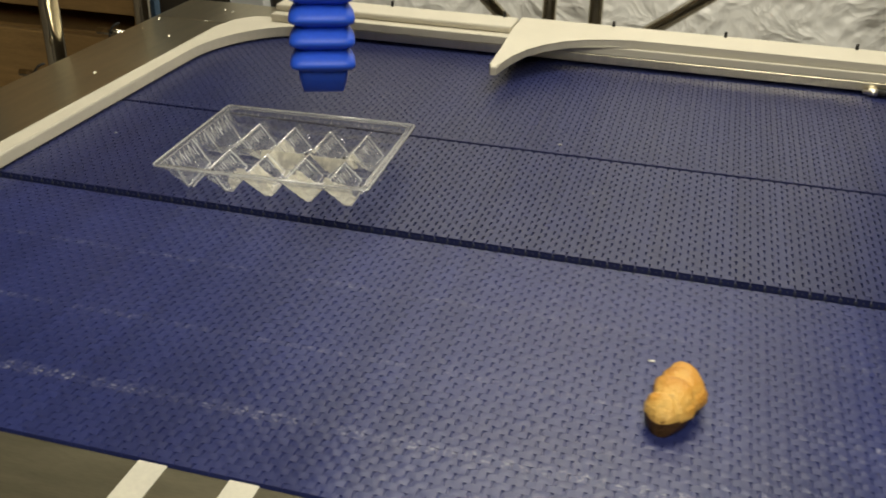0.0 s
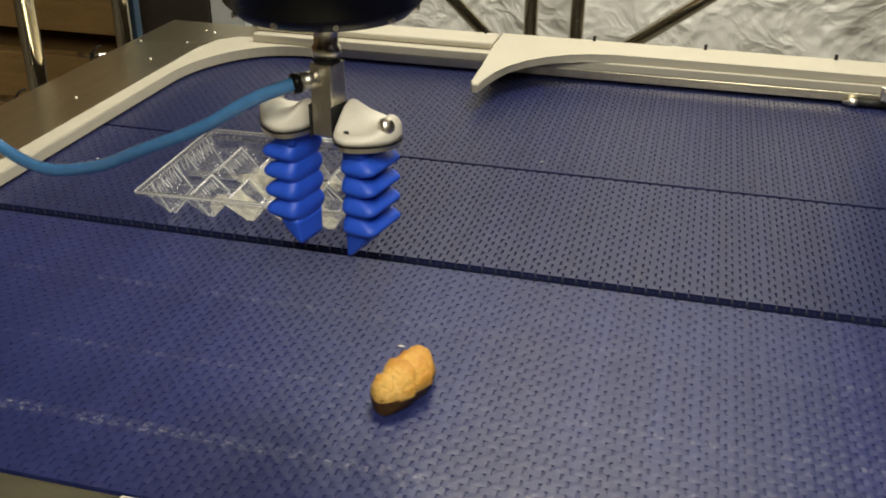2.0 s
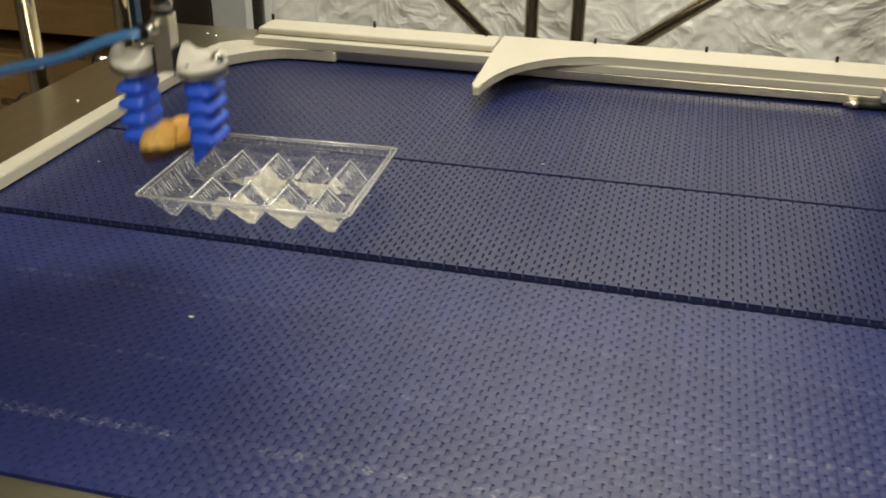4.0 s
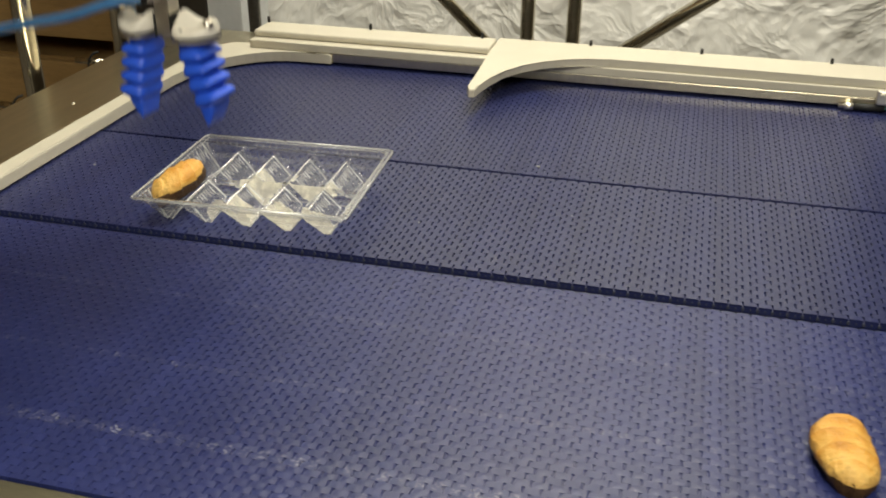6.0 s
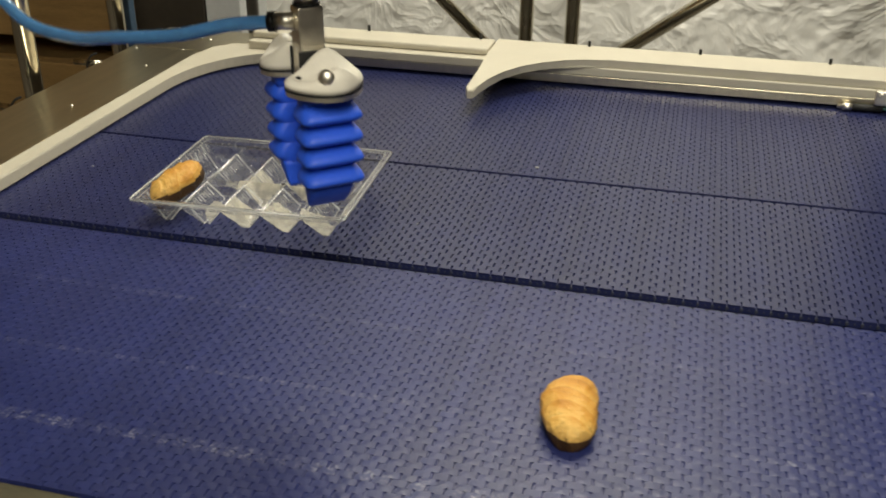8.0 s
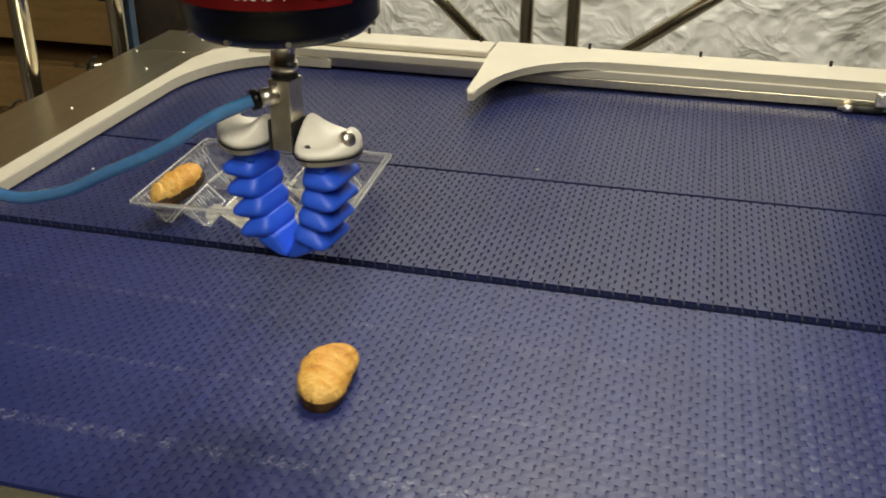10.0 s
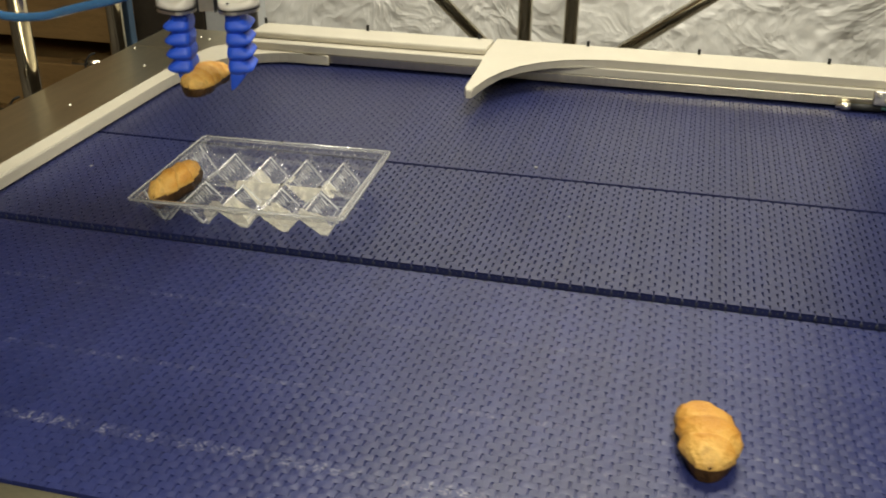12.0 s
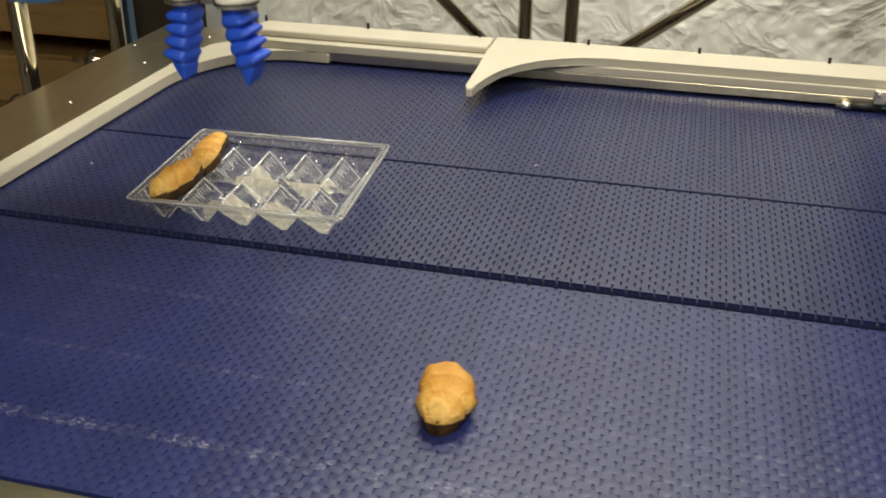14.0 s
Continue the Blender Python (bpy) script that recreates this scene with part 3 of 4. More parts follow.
def gripper():
    g = thing("soft_gripper", "two-fingered soft gripper with blue silicone fingers and white mounts", "gripper")
    hub = part("hub", box(bmesh.new(), -0.0098, 0.0098, -0.0105, 0.0105, 0.004, 0.064, 0.0012), NICKEL, g, "bright steel hub block")
    for sx in (-1, 1):
        part("shim", box(bmesh.new(), sx * 0.0106 - 0.0008, sx * 0.0106 + 0.0008, -0.012, 0.012, 0.003, 0.030), GASKET, hub, "thin black gasket")
    bm = bmesh.new()
    lathe(bm, [(0, 0.064), (0.0095, 0.064), (0.0098, 0.070), (0.0112, 0.0705), (0.0112, 0.076), (0.0098, 0.0765), (0.0098, 0.094), (0.0155, 0.0945), (0.0155, 0.110), (0, 0.110)], 32)
    part("stem", bm, NICKEL, hub, "turned steel stem", True)
    part("stem_ring", rod(bmesh.new(), (0, 0, 0.0642), (0, 0, 0.0665), 0.0108, 32), GASKET, hub, "black ring")
    part("bracket", box(bmesh.new(), -0.022, 0.044, -0.012, 0.012, 0.101, 0.114, 0.0015), ALU, g, "small aluminium bracket")
    for x in (0.036, 0.026):
        part("bracket_screw", rod(bmesh.new(), (x, -0.0125, 0.1075), (x, -0.0175, 0.1075), 0.0032, 16), NICKEL, g, smooth=True)
    fit = part("hose_fitting", rod(bmesh.new(), (-0.003, -0.009, 0.052), (-0.012, -0.0215, 0.0505), 0.0072, 24), NICKEL, g, "nickel push-in hose fitting", True)
    part("collet", rod(bmesh.new(), (-0.012, -0.0215, 0.0505), (-0.0155, -0.0262, 0.0500), 0.0082, 24), BLACK, fit, "black release ring", True)
    for side in (0, 180):
        at = pose(0, 0, 0, 0, 0, side) @ pose(0.0320, 0, 0.005)
        mo_bm = mount_body()
        mo = part("mount", mo_bm, MOUNT, g, "cast white plastic finger mount", True, at)
        part("gasket", prism(bmesh.new(), mount_outline(1.015), 0.0028, 0.0046), GASKET, mo, "black gasket edge")
        part("plate", prism(bmesh.new(), mount_outline(0.985), -0.0012, 0.0029), ALU, mo, "thin steel plate")
        bm = bmesh.new()
        lathe(bm, [(0, 0.0068), (0.0040, 0.0064), (0.0062, 0.0044), (0.0070, 0.0), (0.0, 0.0)], 24, pose(0.0240, -0.006, 0.0165, 0, 66, -26))
        part("bolt", bm, NICKEL, mo, "domed steel bolt", True)
        part("dimple", rod(bmesh.new(), (-0.004, -0.019, 0.0080), (-0.004, -0.0193, 0.0112), 0.0022, 12), GASKET, mo, "small dark screw hole")
        fi = part("finger", finger_core(), RUBBER, g, "blue silicone bellows finger", True, at @ pose(0, 0, -0.003))
        mesh = mesh_of("bellow", bellow(), RUBBER, True)
        for k in range(4):
            ob = new("bellow", mesh)
            ob.parent = fi
            CURLERS.append((ob, 0.006 + k * SEG, side))
        tip = part("fingertip", fingertip(), RUBBER, fi, smooth=True)
        CURLERS.append((tip, 0.006 + 4 * SEG, side))
    return g


def curl_pose(theta, s):
    """Where a point s metres down the finger lies, bent by theta degrees, outward bends mostly near the root."""
    length, n = 0.088, 12
    x = z = a = 0.0
    for i in range(n):
        u = (i + 0.5) / n * s / length
        a = radians(theta) * (0.25 * u + 0.75 * (1 - (1 - min(u, 1.0)) ** 4) if theta > 0 else u)
        x += math.sin(a) * s / n
        z -= math.cos(a) * s / n
    return Matrix.Translation((x, 0, z)) @ Matrix.Rotation(-a, 4, "Y")


GRIPPER = gripper()

# ---- robot wrist above the gripper, origin at the underside of the tool changer ----
RODS = []


def letters(text, start, step, z, up, parent, size):
    """Characters set one by one round the changer's label."""
    for i, ch in enumerate(text):
        if ch == " ":
            continue
        c = bpy.data.curves.new("lettering", "FONT")
        c.body, c.size, c.align_x, c.align_y, c.extrude = ch, size, "CENTER", "CENTER", 0.0001
        c.materials.append(LETTER)
        ob = new("lettering", c)
        ob.parent = parent
        a = radians(start + step * i)
        ob.matrix_basis = Matrix.Rotation(a, 4, "Z") @ Matrix.Translation((0.0806, 0, z)) @ Matrix.Rotation(math.pi / 2, 4, "Z") @ Matrix.Rotation(math.pi / 2, 4, "X") @ Matrix.Rotation(0 if up else math.pi, 4, "Z")


def arrow(parent, ang, z, down):
    bm = bmesh.new()
    s = -1 if down else 1
    m = Matrix.Rotation(radians(ang), 4, "Z") @ Matrix.Translation((0.0807, 0, z)) @ Matrix.Rotation(math.pi / 2, 4, "Z") @ Matrix.Rotation(math.pi / 2, 4, "X")
    prism(bm, [(-0.0004, -0.003 * s), (0.0004, -0.003 * s), (0.0004, 0.001 * s), (0.0013, 0.001 * s), (0, 0.003 * s), (-0.0013, 0.001 * s), (-0.0004, 0.001 * s)], 0, 0.0001, m)
    part("arrow", bm, LETTER, parent, "small engraved arrow")


LUG_OUT = {28: 0.018, 148: 0.018, 268: 0.0}


def robot():
    r = thing("delta_robot", "red delta robot wrist with black rods and a tool changer", "robot")
    bm = bmesh.new()
    lathe(bm, [(0, 0), (0.060, 0.0), (0.066, 0.001), (0.0765, 0.012), (0.0765, 0.026), (0.0775, 0.0265), (0.0775, 0.061), (0.074, 0.063), (0.0, 0.063)], 72)
    ch = part("tool_changer", bm, BLACK, r, "black tool changer ring with a red label band", True)
    # red label band on part of the ring
    bm = bmesh.new()
    cols = []
    for i in range(31):
        a = radians(-163 + (136 * i / 30))
        cols.append([bm.verts.new((q * math.cos(a), q * math.sin(a), z)) for q, z in ((0.077, 0.031), (0.0802, 0.031), (0.0802, 0.060), (0.077, 0.060))])
    for p, q in zip(cols, cols[1:]):
        for i in range(4):
            bm.faces.new((p[i], p[(i + 1) % 4], q[(i + 1) % 4], q[i]))
    bm.faces.new(cols[0]), bm.faces.new(cols[-1][::-1])
    band = part("label_band", bm, RED, ch, "red band engraved with open and close marks")
    letters("OPEN", -85, 4.1, 0.0510, True, r, 0.0072)
    letters("ESOLC", -87, 4.0, 0.0410, False, r, 0.0072)
    arrow(r, -64, 0.0510, True)
    arrow(r, -64, 0.0410, False)
    a = radians(-46)
    part("button", rod(bmesh.new(), (0.079 * math.cos(a), 0.079 * math.sin(a), 0.0455), (0.0825 * math.cos(a), 0.0825 * math.sin(a), 0.0455), 0.0075, 24), NICKEL, ch, "round steel button", True)
    for q in range(10):
        a = radians(q * 36 + 9)
        part("set_screw", rod(bmesh.new(), (0.068 * math.cos(a), 0.068 * math.sin(a), 0.0055), (0.0735 * math.cos(a), 0.0735 * math.sin(a), 0.0055), 0.0022, 10), NICKEL, ch)
    # platform ring
    bm = bmesh.new()
    lathe(bm, [(0.083, 0.065), (0.090, 0.0665), (0.093, 0.072), (0.094, 0.111), (0.0925, 0.1135), (0.077, 0.1135), (0.0755, 0.112), (0.0755, 0.067), (0.083, 0.065)], 96)
    part("platform_ring", bm, RED, r, "red anodised platform ring", True)
    bm = bmesh.new()
    lathe(bm, [(0.0752, 0.071), (0.0752, 0.1085), (0.0738, 0.1085), (0.0738, 0.071)], 64)
    part("lining", bm, BLACK, r, "black inner sleeve of the ring", True)
    part("platform_floor", rod(bmesh.new(), (0, 0, 0.0645), (0, 0, 0.072), 0.0765, 64), BLACK, r)
    part("locating_pin", rod(bmesh.new(), (0.074, 0.020, 0.038), (0.074, 0.020, 0.066), 0.006, 16), RED, r, smooth=True)
    # gimbal uprights round the shaft
    for sx in (-1, 1):
        m = pose(0, 0, 0, 0, 0, 26)
        part("upright", box(bmesh.new(), sx * 0.039 - 0.0075, sx * 0.039 + 0.0075, 0.026, 0.042, 0.071, 0.128, 0.003, m), RED, r, "red bearing upright")
        part("spacer", rod(bmesh.new(), m @ Vector((sx * 0.0262, 0.034, 0.119)), m @ Vector((sx * 0.0317, 0.034, 0.119)), 0.0045, 16), NICKEL, r, smooth=True)
        part("bearing", box(bmesh.new(), sx * 0.020 - 0.0065, sx * 0.020 + 0.0065, 0.022, 0.046, 0.104, 0.133, 0.002, m), ALU, r, "bright bearing block")
    part("cap", rod(bmesh.new(), (0.052, 0.045, 0.112), (0.056, 0.045, 0.112), 0.006, 20), YELLOW, r, "round yellow cap", True)
    for ang in (28, 148, 268):
        at = pose(0, 0, 0, 0, 0, ang)
        # the side lugs stand further out; local x outwards, y along the bar
        far = LUG_OUT[ang]
        at = at @ Matrix.Translation((far, 0, 0))
        bm = bmesh.new()
        arc = [(0.086 * math.cos(radians(q)) - far, 0.086 * math.sin(radians(q))) for q in range(-52, 53, 8)]
        prism(bm, arc + [(0.070, 0.052), (0.088, 0.040), (0.103, 0.0375), (0.103, -0.0375), (0.088, -0.040), (0.070, -0.052)], 0.0765, 0.1128)
        part("web", bm, RED, r, "red arm joining ring and lug", False, at)
        bm = bmesh.new()
        box(bm, 0.084, 0.119, -0.038, 0.038, 0.076, 0.1126)
        edges = [e for e in bm.edges if abs(e.verts[0].co.y - e.verts[1].co.y) > 0.03]
        bmesh.ops.bevel(bm, geom=edges, offset=0.0145, segments=8, affect="EDGES", profile=0.5)
        lug = part("lug", bm, RED, r, "red anodised rod lug", False, at)
        for y in ((-0.015, 0.031) if ang == 268 else ()):
            bm = bmesh.new()
            lathe(bm, [(0.0, 0.1195), (0.0062, 0.1195), (0.0070, 0.1187), (0.0070, 0.1105)], 24, Matrix.Translation((0.090, y, 0)))
            part("cap", bm, YELLOW, lug, "round yellow cap", True)
        for s in (-1, 1):
            # flat plate with a round outer end
            out = [(0.0378, -0.0125), (0.059, -0.0125)] + [(0.059 + 0.0125 * math.sin(radians(18 * k)), -0.0125 * math.cos(radians(18 * k))) for k in range(1, 10)] + [(0.059, 0.0125), (0.0378, 0.0125)]
            m = Matrix(((0, 0, 1, 0), (s, 0, 0, 0), (0, 1, 0, 0.0945), (0, 0, 0, 1)))
            cl = part("clevis", prism(bmesh.new(), out, 0.106, 0.116, m), ALU, r, "satin aluminium clevis", False, at)
            bm = bmesh.new()
            lathe(bm, [(0.0, 0.0012), (0.0022, 0.0012), (0.0024, 0.0030), (0.0052, 0.0030), (0.0058, 0.0)], 20, Matrix.Translation((0.116, s * 0.0590, 0.0945)) @ Matrix.Rotation(math.pi / 2, 4, "Y"))
            part("clevis_screw", bm, NICKEL, cl, "round socket screw", True)
            part("ball_stud", rod(bmesh.new(), (0.107, s * 0.0590, 0.0945), (0.087, s * 0.0590, 0.0945), 0.0065, 16), NICKEL, cl, smooth=True)
            # rod: runs along +z of its own space from the ball
            bm = bmesh.new()
            lathe(bm, [(0, -0.0125), (0.009, -0.012), (0.0125, -0.006), (0.0125, 0.010), (0.0098, 0.024), (0.0098, 0.036), (0.0112, 0.040), (0.0112, 0.62), (0, 0.62)], 28)
            RODS.append((part("rod", bm, CARBON, r, "black carbon rod with a ball socket", True), ang, s))
    for pts in ([(-0.045, -0.038, 0.072), (-0.048, -0.040, 0.10), (-0.062, -0.036, 0.16), (-0.075, -0.01, 0.24), (-0.07, 0.03, 0.36), (-0.06, 0.05, 0.6)],
                [(-0.028, -0.045, 0.072), (-0.030, -0.046, 0.10), (-0.036, -0.042, 0.16), (-0.034, -0.02, 0.25), (-0.03, 0.03, 0.38), (-0.03, 0.05, 0.6)],
                [(0.038, 0.040, 0.072), (0.040, 0.041, 0.11), (0.052, 0.038, 0.14), (0.078, 0.034, 0.19), (0.105, 0.03, 0.32), (0.06, 0.05, 0.6)],
                [(0.052, 0.036, 0.072), (0.054, 0.037, 0.11), (0.066, 0.035, 0.14), (0.092, 0.032, 0.19), (0.118, 0.03, 0.32), (0.07, 0.05, 0.6)]):
        part("air_tube", sweep(bmesh.new(), pts, 0.0040), mat("blue_tube_dull", (0.06, 0.17, 0.30), 0.35), r, "thin blue air tube", True)
        x, y, z = pts[0]
        part("tube_fitting", rod(bmesh.new(), (x, y, z), (x, y, 0.094), 0.0056, 18), BLACK, r, "black push-in fitting", True)
        part("collar", rod(bmesh.new(), (x, y, 0.094), (x + 0.0005, y, 0.0985), 0.0072, 18), mat("blue_collar", (0.03, 0.12, 0.42), 0.4), r, "blue release collar", True)
    bm = bmesh.new()
    lathe(bm, [(0, 0.071), (0.026, 0.071), (0.026, 0.085), (0.014, 0.090), (0.011, 0.12), (0.011, 0.62), (0, 0.62)], 28)
    part("drive_shaft", bm, BLACK, r, "black telescopic turning shaft", True)
    return r


ROBOT = robot()


def air_hose():
    """Hose from the fitting, looping away to the machine; origin at the fitting."""
    h = thing("air_hose", "clear blue air hose plugged into the gripper", "hose")
    pts = [(0, 0, 0), (-0.028, -0.014, -0.012), (-0.072, -0.022, -0.040), (-0.126, -0.022, -0.067), (-0.188, -0.012, -0.098), (-0.255, -0.005, -0.110), (-0.330, 0.01, -0.082),
           (-0.375, 0.03, -0.02), (-0.385, 0.04, 0.06), (-0.350, 0.05, 0.14), (-0.30, 0.05, 0.20), (-0.255, 0.06, 0.27), (-0.22, 0.06, 0.40)]
    part("tube", sweep(bmesh.new(), pts, 0.0056, 18), TUBE, h, smooth=True)
    return h


HOSE = air_hose()


# ---- tray and croissants ----
TRAY_W, TRAY_D, TRAY_H = 0.268, 0.222, 0.038


def tray():
    t = thing("plastic_tray", "clear plastic tray with ten cells and painted cream reflections", "food tray")
    bm = bmesh.new()
    nx, ny = 120, 64
    iw, idp = TRAY_W / 2 - 0.006, TRAY_D / 2 - 0.006
    cell = 2 * iw / 5

    def height(x, y):
        u = ((x + iw) / cell) % 1.0
        v = abs(y) / idp
        ridge = max(0.0, abs(u - 0.5) * 2 - 0.12) / 0.88
        if x < -iw + cell * 0.5 or x > iw - cell * 0.5:
            end = ridge * 0.98
        else:
            end = ridge * 0.74
        mid = max(0.0, 1 - abs(y) / 0.022) * 0.66
        side = max(0.0, (v - 0.80) / 0.20)
        return TRAY_H * (0.03 + 0.97 * max(end, mid, side))
    grid = []
    for j in range(ny + 1):
        y = -idp + 2 * idp * j / ny
        line = []
        for i in range(nx + 1):
            x = -iw + 2 * iw * i / nx
            line.append(bm.verts.new((x, y, height(x, y))))
        grid.append(line)
    for a, b in zip(grid, grid[1:]):
        for i in range(nx):
            bm.faces.new((a[i], a[i + 1], b[i + 1], b[i]))
    part("tray_body", bm, PET, t, "embossed clear cells")
    bm = bmesh.new()
    loops = []
    for grow, z in ((-0.001, TRAY_H - 0.001), (0.0, TRAY_H + 0.0012), (0.0065, TRAY_H + 0.0012), (0.0085, TRAY_H - 0.001), (0.0085, TRAY_H - 0.004)):
        w, d, r = iw + grow, idp + grow, 0.012
        ring = []
        for sx, sy, a0 in ((1, 1, 0), (-1, 1, 90), (-1, -1, 180), (1, -1, 270)):
            for k in range(6):
                a = radians(a0 + 18 * k)
                ring.append(bm.verts.new((sx * (w - r) + r * math.cos(a), sy * (d - r) + r * math.sin(a), z)))
        loops.append(ring)
    skin(bm, loops, False)
    part("rim", bm, PET, t, "rolled clear rim")
    part("rim_bead", sweep_loop(bmesh.new(), [(sx * (iw + 0.007 - (0.004 if k else 0.0)), sy * (idp + 0.007 - (0.0 if k else 0.004)), TRAY_H + 0.001)
                                          for sx, sy, order in ((1, 1, (0, 1)), (-1, 1, (1, 0)), (-1, -1, (0, 1)), (1, -1, (1, 0))) for k in order], 0.0013), PET_GLINT, t, "rolled edge whitened for its glint", True)
    part("rim_bead", sweep_loop(bmesh.new(), [(sx * iw, sy * idp, TRAY_H) for sx, sy in ((1, 1), (-1, 1), (-1, -1), (1, -1))], 0.0006), PET_GLINT, t, "inner edge whitened for its glint", True)
    # creases along every ridge, its sloping ends and the embossed rungs on its flanks, highlights painted white
    for c in range(6):
        xr = -iw + c * cell
        for y0, y1 in ((-idp + 0.024, -0.017), (0.017, idp - 0.024)):
            bm = bmesh.new()
            inner = 0 < c < 5
            top = height(xr, (y0 + y1) / 2)
            if inner:
                rod(bm, (xr, y0, top), (xr, y1, top), 0.0011, 6)
            for s in (-1, 1):
                if not -iw - 0.001 < xr + s * cell * 0.44 < iw + 0.001:
                    continue
                foot = xr + s * cell * 0.44
                for ye in (y0, y1):
                    rod(bm, (xr, ye, top), (foot, ye, height(foot, ye) + 0.0006), 0.0010, 6)
                for k in range(9):
                    yy = y0 + 0.008 + (y1 - y0 - 0.016) * k / 8
                    xa, xb = xr + s * cell * 0.07, xr + s * cell * (0.17 if k % 2 else 0.22)
                    rod(bm, (xa, yy, height(xa, yy) + 0.0004), (xb, yy, height(xb, yy) + 0.0004), 0.0008, 5)
                xv = xr + s * cell * 0.435
                rod(bm, (xv, y0, height(xv, y0) + 0.0006), (xv, y1, height(xv, y1) + 0.0006), 0.0006, 6)
            part("crease", bm, PET_GLINT, t, "embossed crease whitened for its glint")
    for y in (-0.015, 0.015):
        part("divider_edge", rod(bmesh.new(), (-iw + 0.004, y, height(0, y) + 0.0008), (iw - 0.004, y, height(0, y) + 0.0008), 0.0006, 6), PET_GLINT, t)
    # upright ribs pressed into the outer walls
    for sx in (-1, 1):
        bm = bmesh.new()
        for k in range(17):
            y = -idp + 0.014 + (2 * idp - 0.028) * k / 16
            x = sx * (iw - 0.0015)
            rod(bm, (x, y, TRAY_H - 0.002), (x - sx * 0.004, y, TRAY_H * 0.62), 0.0008, 5)
        part("wall_ribs", bm, PET_GLINT, t, "pressed ribs of the tray wall")
    for sy in (-1, 1):
        bm = bmesh.new()
        for k in range(25):
            x = -iw + 0.012 + (2 * iw - 0.024) * k / 24
            if 3 < k % 6 < 6:
                continue
            y = sy * (idp - 0.001)
            rod(bm, (x, y, TRAY_H - 0.003), (x, y - sy * 0.0025, TRAY_H * 0.84), 0.0005, 5)
        part("wall_ribs", bm, PET_GLINT, t, "pressed ribs of the tray wall")
    # cream patches in some cells: reflections painted as pale sheets
    rng = random.Random(5)
    for cx, cy, wx, wy in ((-0.012, 0.010, 0.105, 0.065), (-0.016, -0.080, 0.058, 0.064), (0.036, -0.080, 0.040, 0.060), (0.060, -0.084, 0.046, 0.060), (0.060, 0.004, 0.08, 0.042), (0.102, -0.080, 0.056, 0.066), (0.0, -0.056, 0.046, 0.036), (0.052, -0.054, 0.044, 0.036)):
        bm = bmesh.new()
        n = 26
        g = []
        for j in range(n + 1):
            row = []
            for i in range(n + 1):
                x, y = cx + wx * (i / n - 0.5), cy + wy * (j / n - 0.5)
                row.append(bm.verts.new((x, y, max(0.0008, height(x, y) + 0.0010 + rng.uniform(-0.0003, 0.0003)))))
            g.append(row)
        for j, (a, b) in enumerate(zip(g, g[1:])):
            for i in range(n):
                u, v = 2 * (i + 0.5) / n - 1, 2 * (j + 0.5) / n - 1
                if math.hypot(u, v) < 0.86 + 0.40 * noise.noise((u * 1.7 + cx * 90, v * 1.7, cy * 70)):
                    bm.faces.new((a[i], a[i + 1], b[i + 1], b[i]))
        bmesh.ops.delete(bm, geom=[v for v in bm.verts if not v.link_faces], context="VERTS")
        part("gleam_patch", bm, CELL_GLEAM, t, "cream patch standing in for a reflection in a cell")
    for ob in t.children:
        ob.visible_shadow = False
    for x, y in ((-0.02, 0.112), (0.052, 0.113), (0.02, 0.0), (0.07, 0.002)):
        part("crumb", rod(bmesh.new(), (x - 0.002, y, TRAY_H * (0.7 if y < 0.05 else 1.03)), (x + 0.002, y, TRAY_H * (0.7 if y < 0.05 else 1.03) + 0.0006), 0.0011, 8), SHADE, t, "dark crumb")
    return t


TRAY = tray()


